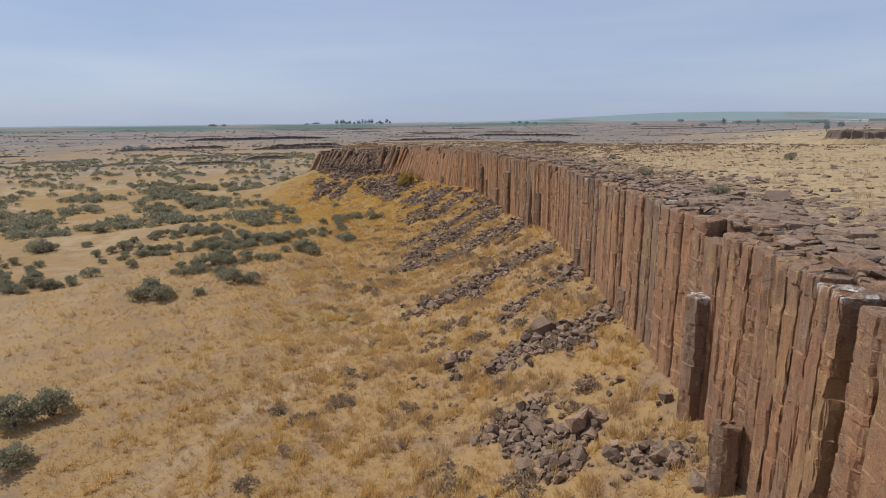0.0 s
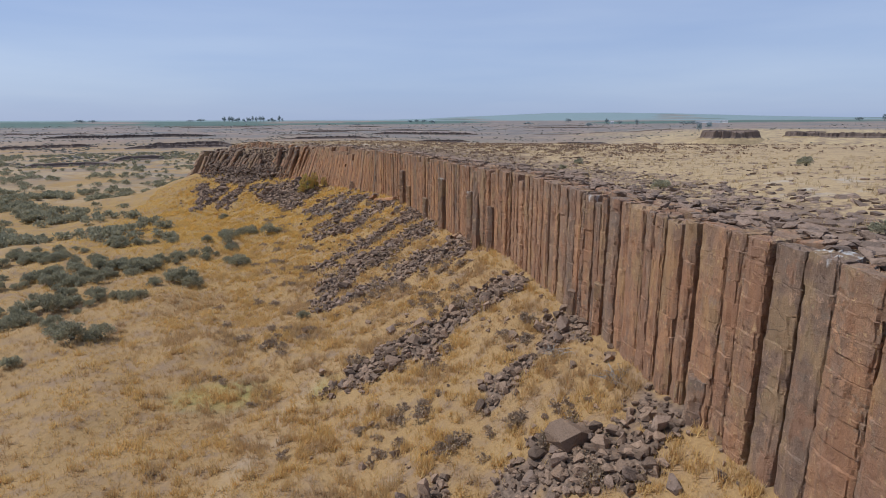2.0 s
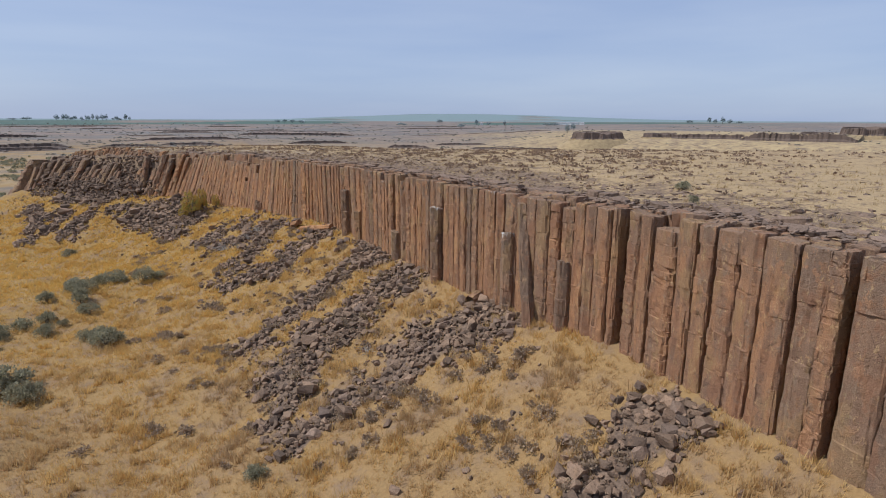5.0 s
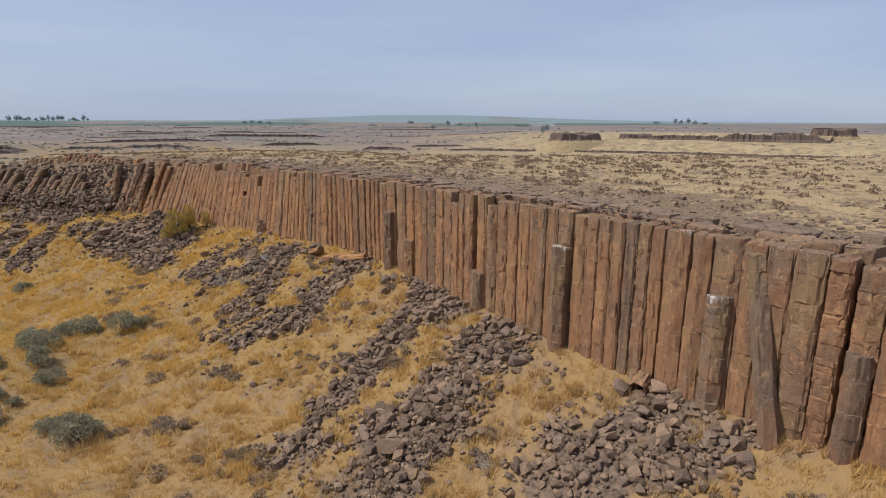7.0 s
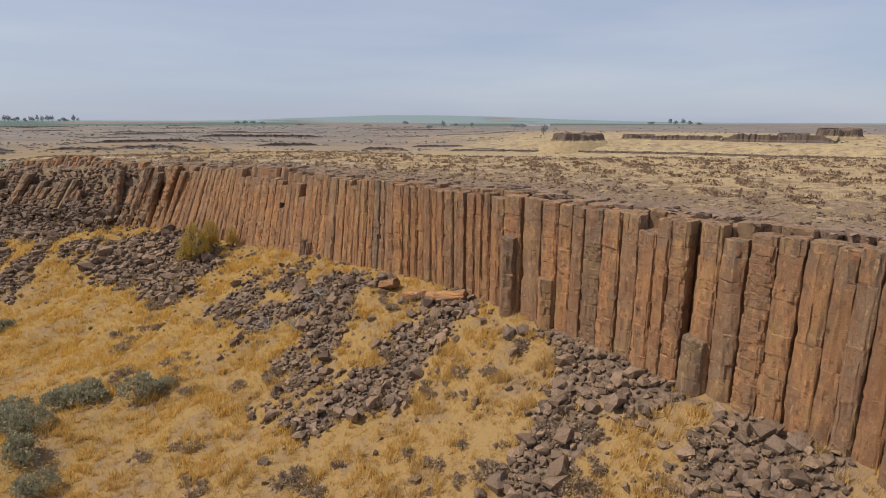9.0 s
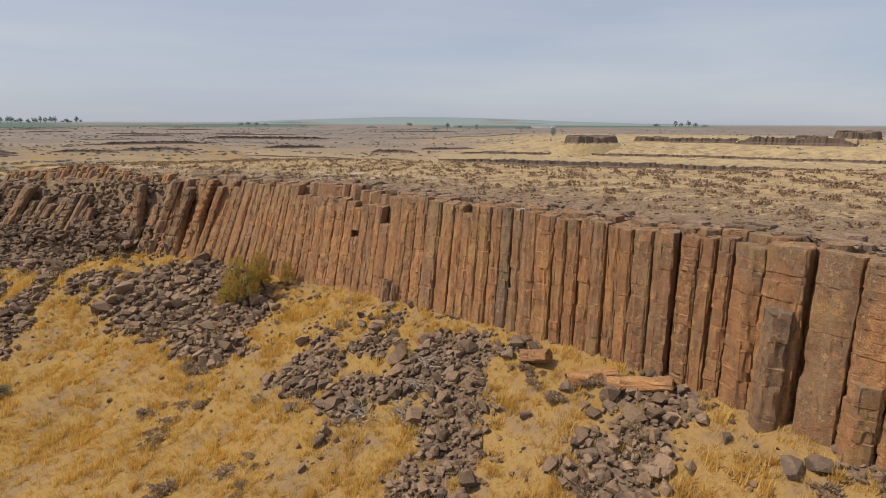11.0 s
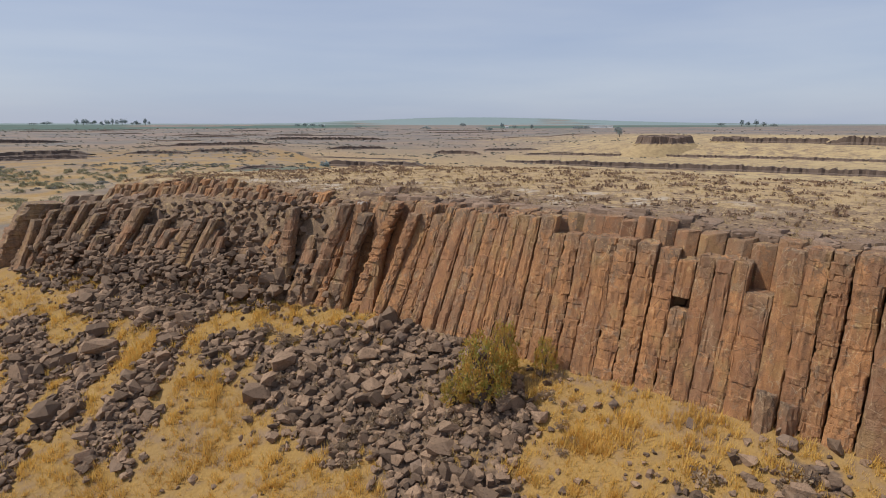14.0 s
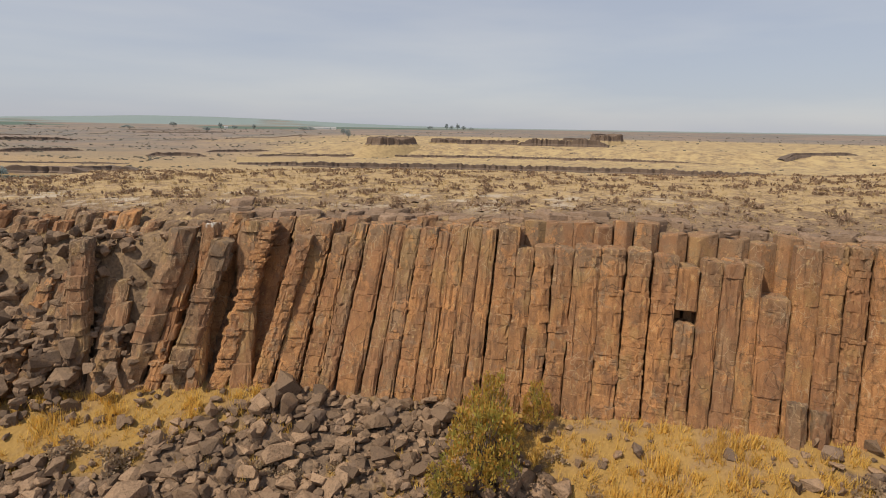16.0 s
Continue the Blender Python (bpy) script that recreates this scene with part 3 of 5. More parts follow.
# ---- the cliff of basalt columns ----
def column_mesh(seed, corners, height, lean, joints=1.0, inset=0.02, fine=True, tight=False, broken=False):
    """A jointed, chipped column over a polygon of corners (metres, round the origin); lean is the shift of its top."""
    g = np.random.default_rng(seed)
    corners = np.asarray(corners, float)
    size = np.linalg.norm(corners, axis=1)
    corners = corners * (1 - inset / np.maximum(size, 0.1))[:, None]
    cuts = (0.07, 0.36, 0.64, 0.93) if fine else (0.1, 0.9)
    ring = np.concatenate([[a * (1 - u) + b * u for u in cuts] for a, b in zip(corners, np.roll(corners, -1, 0))])
    n, m = len(ring), len(corners)
    levels, z, block = [], -1.2, 0
    low, slip = (0.84, 0.04) if broken else (0.985, 0.008)
    seg = (g.normal(0, 0.006, 2), g.uniform(0.985, 1.0), np.ones(n))
    nxt = g.uniform(0.2, 1.2) / joints
    while z < height - 0.15:
        levels.append((z, *seg))
        step = g.uniform(0.20, 0.36) if fine else 1.2
        if z + step > nxt and nxt < height - 0.2 and fine:
            z = nxt
            levels.append((z - 0.02, *seg))
            levels.append((z, seg[0], seg[1] * g.uniform(0.962, 0.99), seg[2]))
            chip = np.ones(n)
            if g.random() < 0.5:
                k = int(g.integers(0, m)) * len(cuts)
                for o in range(-int(g.integers(0, 3)), int(g.integers(1, 3))):
                    chip[(k + o) % n] = g.uniform(0.84, 0.96)
            seg = (g.normal(0, slip, 2), g.uniform(low, 1.0), chip)
            levels.append((z + 0.02, *seg))
            nxt = z + g.uniform(0.25, 1.5) / joints
            step = 0.15
        z += step
    # flakes that have broken from the edges
    for _ in range(int(g.integers(1, 5)) if fine else 0):
        at, k = g.uniform(0.0, 0.92) * height, int(g.integers(0, m)) * len(cuts)
        for j, (z, off, sc, chip) in enumerate(levels):
            if at < z < at + g.uniform(0.25, 0.7):
                chip = chip.copy()
                chip[k - 1], chip[k], chip[(k + 1) % n] = chip[k - 1] * 0.90, chip[k] * 0.90, chip[(k + 1) % n] * 0.95
                levels[j] = (z, off, sc, chip)
    levels += [(height - 0.06, *seg), (height, seg[0], seg[1] * 0.97, seg[2])]
    vs, tilt = [], g.normal(0, 0.06, 2)
    around = np.arange(n) * 2 * math.pi / n
    ph, rough = g.uniform(0, 6.28, 6), np.zeros((n, 2))
    for z, off, sc, chip in levels:
        bulge = 1 + 0.014 * np.sin(2 * around + 1.3 * z + ph[0]) + 0.010 * np.sin(5 * around - 2.2 * z + ph[1]) + 0.008 * np.sin(9 * around + 6.1 * z + ph[2])
        p = ring * (sc * chip * bulge)[:, None] + off + np.array(lean) * (z / height)
        rough = 0.6 * rough + g.normal(0, 0.014, (n, 2))
        p = p + rough
        zz = z + g.normal(0, 0.008, n) + (ring @ tilt) * (0.5 if z < height - 0.1 else 1.0)
        vs.append(np.column_stack([p, zz]))
    top = np.append(vs[-1][:, :2].mean(0), height + g.uniform(-0.03, 0.05))
    vs.append(vs[-1] * 0.5 + top * 0.5 + np.column_stack([np.zeros((n, 2)), g.normal(0, 0.025, n)]))
    v = np.concatenate(vs + [top[None]])
    m, k = len(vs), np.arange(n)
    q = np.concatenate([np.stack([a * n + k, a * n + (k + 1) % n, (a + 1) * n + (k + 1) % n, (a + 1) * n + k], -1) for a in range(m - 1)])
    return v, np.concatenate([q[:, [0, 1, 2]], q[:, [0, 2, 3]], np.stack([(m - 1) * n + k, (m - 1) * n + (k + 1) % n, np.full(n, m * n)], -1)])


def cell(points, i, near):
    """The polygon of points nearest to points[i], by clipping with the bisectors."""
    c = points[i]
    poly = [np.array(p) for p in ((-2, -2), (2, -2), (2, 2), (-2, 2))]
    for j in near:
        d = points[j] - c
        half, out = d @ d / 2, []
        for a, b in zip(poly, poly[1:] + poly[:1]):
            da, db = a @ d - half, b @ d - half
            if da <= 0:
                out.append(a)
            if da * db < 0:
                out.append(a + (b - a) * da / (da - db))
        poly = out
    keep = [p for k, p in enumerate(poly) if np.linalg.norm(p - poly[k - 1]) > 0.05]
    return np.array(keep)


# the foot line by its length
line_y = np.linspace(-6, 136.5, 2000)
line_x = lerp(line_y, EDGE_Y, EDGE_X)
line_s = np.concatenate([[0], np.cumsum(np.hypot(np.diff(line_x), np.diff(line_y)))])


def along(s):
    y = float(np.interp(s, line_s, line_y))
    k = float(lerp(y + 1.5, EDGE_Y, EDGE_X) - lerp(y - 1.5, EDGE_Y, EDGE_X)) / 3
    t = Vector((k, 1, 0)).normalized()
    return Vector((float(lerp(y, EDGE_Y, EDGE_X)), y, 0)), t, Vector((t.y, -t.x, 0))


pick = random.Random(11)
# where one column of the face ends and the next begins, by y along the foot line
JOINTS_SOUTH = [9.8, 10.5, 11.1, 11.8, 12.5, 13.2, 13.8, 14.5, 15.2, 15.9, 16.7, 18.0, 19.1, 20.1, 21.2, 22.5, 23.5, 24.5, 25.5, 26.3, 27.8, 28.6, 29.6, 30.4, 31.1, 32.4, 33.2, 34.3, 34.9, 35.6, 36.5, 37.0, 37.7, 38.6, 39.8,
                40.5, 41.3, 42.4, 43.2, 44.2, 45.0, 45.8, 47.0, 47.7, 48.7, 49.4, 50.2, 50.8, 51.5, 52.3, 53.0, 53.9, 54.7, 55.5, 56.5, 57.3, 58.3, 58.9]
JOINTS_NORTH = [59.5, 60.1, 60.7, 61.4, 62.1, 62.9, 63.8, 64.5, 65.1, 65.7, 66.5, 67.3, 68.2, 69.1, 70.1, 71.0, 71.6, 72.4, 73.3, 74.3, 75.3, 76.0, 76.8, 77.8, 79.1, 80.5, 81.5, 82.1, 82.7, 83.5, 84.4, 85.2, 85.8, 86.4, 87.1,
                87.7, 88.3, 88.9, 89.8, 90.6, 91.2, 91.8, 92.4, 93.1, 93.6, 94.2, 94.8, 95.7, 96.7, 97.5, 98.1, 98.7, 99.4, 100.2, 100.7, 101.3, 101.9, 102.5, 103.2, 103.9, 104.6, 105.4, 106.0, 106.6, 107.1, 107.8,
                108.3, 108.8, 109.3, 109.8, 110.4, 110.9, 111.4, 112.2, 112.7, 113.3, 114.1, 114.6, 115.2, 115.8, 116.3]
# joints that gape, with half of their width, and where a gap is open from and to
GAPES = {9.8: 0.20, 16.7: 0.12, 26.3: 0.06, 27.8: 0.09, 29.6: 0.06, 24.5: 0.06, 33.2: 0.06, 34.3: 0.09, 35.6: 0.06, 36.5: 0.04, 39.8: 0.12, 41.3: 0.05, 44.2: 0.05, 47.0: 0.05, 48.7: 0.22, 52.3: 0.06, 58.3: 0.05, 62.9: 0.06, 68.2: 0.05, 70.1: 0.15,
         73.3: 0.05, 75.3: 0.04, 79.1: 0.10, 82.1: 0.06, 83.5: 0.12, 86.4: 0.07, 87.7: 0.05, 88.9: 0.05, 91.2: 0.04, 92.4: 0.06, 94.8: 0.10, 95.7: 0.11, 96.7: 0.06, 97.5: 0.06, 101.9: 0.04, 103.2: 0.06, 107.8: 0.08, 111.4: 0.09, 112.2: 0.09,
         113.3: 0.10, 114.1: 0.14, 115.8: 0.16}
# columns that end low, by y: the height of the top, how far it stands out, whether it is grey
LOW = {17.4: (9.35, 0.45, 1), 13.7: (6.9, 0.75, 1), 51.9: (8.45, 0.25, 1), 56.0: (9.1, 0.22, 1), 63.3: (9.45, 0.40, 1), 69.6: (6.8, 0.25, 1), 79.8: (8.8, 0.40, 1), 77.3: (7.2, 0.20, 0), 46.4: (10.9, 0.0, 0), 100.0: (8.7, 0.0, 0), 102.2: (7.55, 0.0, 0),
       37.3: (6.4, 0.2, 1), 34.6: (7.6, 0.1, 0), 99.0: (5.6, 0.2, 1), 98.4: (5.4, 0.15, 1), 26.9: (6.6, 0.12, 1)}
# what is left of a column above a hole in the face, by y: from that height up
HANGING = {102.2: 8.05}
# columns with white droppings on their heads, by y
STAINED = (10.4, 17.4, 22.9, 36.0, 56.0, 57.9, 63.3, 90.9, 116.0)
GREY = (22.9, 33.7, 35.2, 36.8, 38.2, 24.0, 60.0, 74.8, 91.5)

joints = JOINTS_SOUTH + JOINTS_NORTH
while joints[0] > -4:
    joints.insert(0, joints[0] - pick.uniform(0.75, 1.25))
while joints[-1] < 135.5:
    joints.append(joints[-1] + pick.uniform(0.42, 0.72))
seeds, owner = [], []
for y0, y1 in zip(joints, joints[1:]):
    s0, s1 = (float(np.interp(v, line_y, line_s)) for v in (y0, y1))
    seeds.append(((s0 + s1) / 2, 0.42))
    owner.append((0, (y0 + y1) / 2, s1 - s0))
for row in range(1, 5):
    s = 0.5 * (row % 2)
    while s < line_s[-1]:
        y = float(np.interp(s, line_s, line_y))
        w = float(lerp(y, [0, 16, 45, 60, 90, 136], [1.05, 1.0, 0.95, 0.9, 0.8, 0.8]))
        seeds.append((s + pick.uniform(-0.2, 0.2) * w, 0.45 + row * 0.84 * w + pick.uniform(-0.15, 0.15) * w))
        owner.append((row, y, w))
        s += w * pick.uniform(0.7, 1.3)
seeds = np.array(seeds)


def face_polygon(w, left, right, jut, flat):
    """The plan of a column of the face: along, inward. One to three facets look out."""
    out = pick.uniform(0.05, 0.13) * min(w, 1.0) * flat
    lo, hi, style = -w / 2 + left, w / 2 - right, pick.random()
    wide = hi - lo
    if style < 0.5:
        fronts = [(lo + wide * pick.uniform(0.10, 0.26), -out), (hi - wide * pick.uniform(0.10, 0.26), -out * pick.uniform(0.7, 1.2))]
    elif style < 0.75:
        fronts = [(lo + wide * pick.uniform(0.28, 0.72), -out * 1.3)]
    else:
        fronts = [(lo + wide * pick.uniform(0.06, 0.12), -out * 0.6), (hi - wide * pick.uniform(0.34, 0.42), -out)]
    pts = [(lo, 0.02)] + fronts + [(hi, 0.02), (hi, 0.45), (hi - 0.2 * wide, 0.8), (lo + 0.2 * wide, 0.8), (lo, 0.45)]
    return np.array([(a, b - jut) for a, b in pts])


cliff = thing("basalt_cliff", "long cliff of rust-brown hexagonal basalt columns above talus", "cliff", kind="structure")
rear = []


def raise_column(seed, corners, p, base, tall, lean, y, row, grey, stained, density, broken):
    v, f = column_mesh(seed, corners, tall, lean, density, 0.0, row < (2 if y > 108 else 1), row > 0 or y > 90, broken)
    ob = part("column", mesh_of("column", v, f, M_DARK_BASALT if grey else M_BASALT), cliff)
    ob.location = (p.x, p.y, base)
    attribute(ob.data, "up", v[:, 2] / tall)
    if stained:
        attribute(ob.data, "stain", smooth(v[:, 2], tall - 1.5, tall + 0.1))


for i, (row, y, w) in enumerate(owner):
    if row > (3 if y < 117.5 else 2):
        continue
    e, t, inward = along(float(seeds[i, 0]))
    jut = 0.0
    low = next((LOW[k] for k in LOW if row == 0 and abs(k - y) < 0.36), None)
    if row == 0:
        a, b = (next((GAPES[g] * (1.25 if y < 92 else 0.6) for g in GAPES if abs(g - v) < 0.06), pick.choice((0.008, 0.012, 0.018, 0.03))) for v in (y - (joints[i + 1] - joints[i]) / 2, y + (joints[i + 1] - joints[i]) / 2))
        flat = float(lerp(y, [86, 98, 112, 118], [1.0, 0.55, 0.6, 1.5]))
        jut = flat * (0.06 * float(wave(0.0, y, 3.1, 3)) + pick.uniform(-0.025, 0.025))
        poly = face_polygon(w, a, b, jut, flat)
        inset = 0.0
    else:
        near = [j for j in np.argsort(np.hypot(*(seeds - seeds[i]).T))[1:15]]
        poly = cell(seeds, i, near)
        if len(poly) < 3:
            continue
        inset = pick.uniform(0.0, 0.02)
    p = e + inward * (float(seeds[i, 1]) if row else 0.0)
    corners = np.array([(t * float(a) + inward * float(b))[:2] for a, b in poly][::-1] if row else [(t * float(a) + inward * float(b))[:2] for a, b in poly])
    if row == 0:
        middle = corners.mean(0)
        corners, p = corners - middle, p + Vector((*middle, 0))
    back = radians(float(lerp(y, [86, 96, 106, 114, 121, 128, 136], [0.0, 9, 15, 21, 28, 30, 28])))
    side = radians(float(lerp(y, [98, 108, 116, 126], [0, 4, 13, 20])))
    foot = float(valley_z(np.array(e.x), np.array(e.y))) - 0.1
    rim = float(plateau_z(np.array(p.x + 2.5), np.array(p.y))) + float(lerp(y, [95, 104], [-0.05, 0.12]))
    drop = pick.choice((0.0, 0.01, 0.03, 0.05, 0.10)) + (0.04, 0.0, -0.02, 0.0)[row]
    if row > 0:
        drop += pick.choice((0.0, 0.0, 0.05, 0.12, 0.22)) - 0.05
    if row == 0 and pick.random() < 0.05:
        drop = pick.uniform(0.25, 0.9)
    if row == 0 and 99.4 < y < 107.0:
        drop += 0.75
    whole = rim - drop - foot
    tall = whole
    if y > 116.5:
        tall *= float(lerp(y, [116, 124, 136], [1.0, 0.95, 0.92])) * (pick.uniform(float(lerp(y, [116, 122], [0.9, 0.5])), float(lerp(y, [116, 122], [1.0, 0.88]))) if row == 0 else pick.uniform(float(lerp(y, [116, 121], [0.94, 0.76])), float(lerp(y, [116, 121], [1.0, 0.92]))) + 0.04 * (row - 1))
    grey = y > 118 + pick.uniform(-4, 4) or (row == 0 and any(abs(g - y) < 0.4 for g in GREY))
    stained = row == 0 and any(abs(g - y) < 0.45 for g in STAINED)
    tangent = (inward * math.tan(back) - t * math.tan(side))[:2]
    lean = np.array(tangent)
    if y > 114 and row < 1:
        lean = lean + np.array((pick.gauss(0, 0.10), pick.gauss(0, 0.10)))
    if low and not low[1]:
        tall = low[0] - foot
    density = pick.choice((0.3, 0.5, 0.9, 1.4, 2.8) if y < 62 else (0.5, 0.8, 1.2, 1.6, 3.0)) * (1.0 if y < 112 else 2.2) 
    broken = y > 116 + pick.uniform(-3, 3)
    if row > 1:
        v, f = column_mesh(i, corners, tall, lean * tall, density, inset, False, True, broken)
        rear.append((v + np.array((p.x, p.y, foot)), f))
        continue
    raise_column(i, corners, p, foot, tall, lean * tall, y, row, grey, stained and not (low and low[1]), density, broken)
    if low and low[1]:
        # a broken column that stands before the face
        thin = min(w, 0.95) * 0.5
        ring = np.array([((t * thin * pick.uniform(0.85, 1.1) * math.cos(k * math.pi / 3 + 0.4) + inward * 0.42 * pick.uniform(0.9, 1.1) * math.sin(k * math.pi / 3 + 0.4)))[:2] for k in range(6)])
        raise_column(i + 7000, ring, e - inward * (low[1] - 0.22), foot, low[0] - foot, lean * (low[0] - foot), y, 0, low[2] > 0, stained, pick.uniform(1.0, 1.8), False)
        stained = False
    hang = next((HANGING[k] for k in HANGING if row == 0 and abs(k - y) < 0.36), None)
    if hang:
        up = hang + 1.2 - foot
        raise_column(i + 5000, corners, p + Vector((*(lean * up), 0)), foot + up, whole - up, lean * (whole - up), y, row, grey, False, density, broken)
a = np.arange(6) * math.pi / 3 + 0.3
v, f = column_mesh(8801, np.column_stack([0.38 * np.cos(a), 0.34 * np.sin(a)]), 6.0, (0.45, 1.5), 0.5, 0.0)
ob = part("column", mesh_of("column", v, f, M_DARK_BASALT), cliff, "pale leaning column that toppled against its neighbour")
ob.location = (8.0, 53.6, 4.8)
attribute(ob.data, "stain", 0.9 * smooth(v[:, 2], 4.4, 5.6))
v, f = gather(rear)
ob = part("column", mesh_of("column_rear", v, f, M_RIM), cliff, "grey-brown worn column tops behind the face")
tagged(ob, kind="stuff")

# a second, low tier of leaning columns on the bench above the prow
tier = thing("basalt_outcrop", "low row of leaning brown basalt columns above a grassy bench", "outcrop", at=(-16.5, 129.4, 9.4))
for k in range(52):
    at = 118.6 + 14.0 * (k % 26) / 25 + pick.uniform(-0.15, 0.15)
    deep = float(bench_edge(at)) + (1.3 if k < 26 else 2.0) + pick.uniform(-0.25, 0.25)
    e, t, inward = along(float(np.interp(at, line_y, line_s)))
    p = e + inward * deep
    a = np.arange(6) * math.pi / 3 + pick.uniform(0, 1)
    r, tall = pick.uniform(0.32, 0.46), pick.uniform(0.5, 0.85) + (0.2 if k < 26 else 0.0)
    v, f = column_mesh(9000 + k, np.column_stack([r * np.cos(a), r * np.sin(a)]), tall, (inward * 0.45 * tall - t * 0.2 * tall)[:2], 1.6, 0.01)
    v[:, 2] = np.maximum(v[:, 2], -0.4)
    ob = part("column", mesh_of("column", v, f, M_DARK_BASALT if k % 3 else M_BASALT), tier)
    ob.location = (p.x + 16.5, p.y - 129.4, float(ground_z(p.x, p.y)) - 9.4 - 0.25)

# ---- talus: stones and boulders ----
SMALL = [hull(80 + s, (1, pick.uniform(0.6, 1.0), pick.uniform(0.5, 0.9)), 12) for s in range(10)]
SHAPES = [hull(s, (1, pick.uniform(0.6, 1.0), pick.uniform(0.5, 0.9)), 18) for s in range(14)]


def stones(name, label, points, sizes, material, sink=0.2, flat=1.0, shapes=None, heap=None):
    shapes = shapes or SHAPES
    z = (ground_z(points[:, 0], points[:, 1]) if heap is None else heap) + sizes * sink
    which = rng.integers(0, len(shapes), len(points))
    chunks = []
    for k, (v, f) in enumerate(shapes):
        m = which == k
        if m.any():
            chunks.append(spread(v, f, np.column_stack([points[m], z[m]]), rng.uniform(0, 6.28, m.sum()), np.column_stack([sizes[m], sizes[m], sizes[m] * flat]), rng.normal(0, 0.5 * flat, m.sum())))
    v, f = gather(chunks)
    return tagged(new(name, mesh_of(name, v, f, material)), label, "rocks", kind="stuff")


def sample(n, x0, x1, y0, y1, weight):
    p = np.column_stack([rng.uniform(x0, x1, n), rng.uniform(y0, y1, n)])
    return p[rng.uniform(0, 1, n) < weight(p[:, 0], p[:, 1])]


p = sample(125000, -32, 10, 8, 132, lambda x, y: stripe_mask(x, y) * (front(x, y) > 0.1) * 0.8)
stones("talus_stones", "grey-brown angular basalt stones in talus stripes", p, (rng.uniform(0.10, 0.22, len(p)) + rng.exponential(0.12, len(p))) * (1 + 0.3 * smooth(p[:, 1], 96, 106)), M_STONE, 0.3)
p = sample(40000, -34, 10, 8, 134, lambda x, y: (1 - smooth(front(x, y), 2, 15)) * (front(x, y) > 0.0) * (0.32 + 0.38 * smooth(y, 50, 75)) * smooth(wave(x, y, 3.0, 2), -0.5, 0.8))
stones("loose_stones", "scattered grey basalt stones in dry grass", p, rng.uniform(0.08, 0.22, len(p)) + rng.exponential(0.09, len(p)), M_STONE, 0.15, 1.0, SMALL)
p = sample(62000, -30, 40, 2, 138, lambda x, y: smooth(-front(x, y) - lerp(y, [84, 96, 106, 114], [0.0, 1.5, 2.2, 3.0]), 0.35, 0.9) * (1 - 0.75 * smooth(y, 113, 119)) * (0.85 * (1 - smooth(-front(x, y), 3.5, 9)) + 0.30 * (1 - smooth(-front(x, y), 8, 34)) * smooth(wave(x, y, 2.6, 7), -0.1, 0.6)))
stones("rimrock_rubble", "flat brown basalt rubble on the plateau rim", p, (rng.uniform(0.10, 0.24, len(p)) + rng.exponential(0.07, len(p))) * (1.7 - 0.7 * smooth(p[:, 1], 22, 55)), M_RUBBLE, 0.0, 0.5, SMALL, np.where(p[:, 1] < 114, plateau_z(p[:, 0] + np.clip(2.4 + front(p[:, 0], p[:, 1]), 0, 2.5), p[:, 1]), ground_z(p[:, 0], p[:, 1])))

BOULDER_MESHES = [mesh_of("boulder", *hull(50 + s, (1, pick.uniform(0.65, 0.95), pick.uniform(0.5, 0.85)), 22), M_BOULDER) for s in range(10)]


def boulder(x, y, size, sink=0.22):
    ob = new("boulder", pick.choice(BOULDER_MESHES))
    z = float(ground_z(x, y)) + size * sink
    ob.matrix_basis = pose(x, y, z, pick.uniform(-30, 30), pick.uniform(-30, 30), pick.uniform(0, 360)) @ Matrix.Scale(size, 4)
    return tagged(ob, "angular grey-brown basalt boulder lying on the talus", "boulder", "talus boulders")


p = sample(5000, -32, 10, 8, 132, lambda x, y: stripe_mask(x, y) * (front(x, y) > 0.3))
for x, y in p[:230]:
    boulder(float(x), float(y), min(0.72, 0.38 + pick.expovariate(8.0)))
BOULDERS_SOUTH = ((4.3, 19.2, 1.0), (5.5, 16.5, 1.1), (7.2, 14.0, 0.9), (8.0, 27.3, 1.2), (4.8, 28.1, 1.1), (-0.5, 29.8, 0.9), (7.0, 25.0, 0.9), (8.3, 36.2, 1.3), (7.6, 35.4, 1.2), (0.5, 45.4, 1.0), (8.2, 46.0, 1.0),
                  (6.9, 59.0, 1.35), (6.5, 57.3, 1.1), (7.0, 54.9, 1.0), (6.7, 54.0, 0.9), (4.2, 71.0, 1.4), (-5.4, 74.4, 0.8), (-5.9, 80.1, 1.1))
BOULDERS_NORTH = ((1.7, 85.8, 1.15), (2.6, 84.3, 1.2), (1.8, 88.4, 0.9), (3.2, 81.8, 1.1), (3.9, 81.2, 0.9), (-0.2, 86.0, 0.8), (4.6, 77.7, 1.2), (4.0, 78.2, 1.3), (3.4, 76.8, 1.1), (1.2, 89.4, 1.1), (-0.4, 91.2, 0.9),
                  (-2.2, 94.5, 1.0), (-2.8, 100.4, 0.7), (-12.1, 107.7, 0.9), (-9.4, 108.3, 0.8), (-1.2, 98.0, 1.0), (-4.2, 102.8, 0.8), (-10.4, 109.5, 0.9), (-8.2, 110.0, 0.8))
for x, y, size in BOULDERS_SOUTH + BOULDERS_NORTH:
    boulder(x, y, 0.64 * size, 0.28)
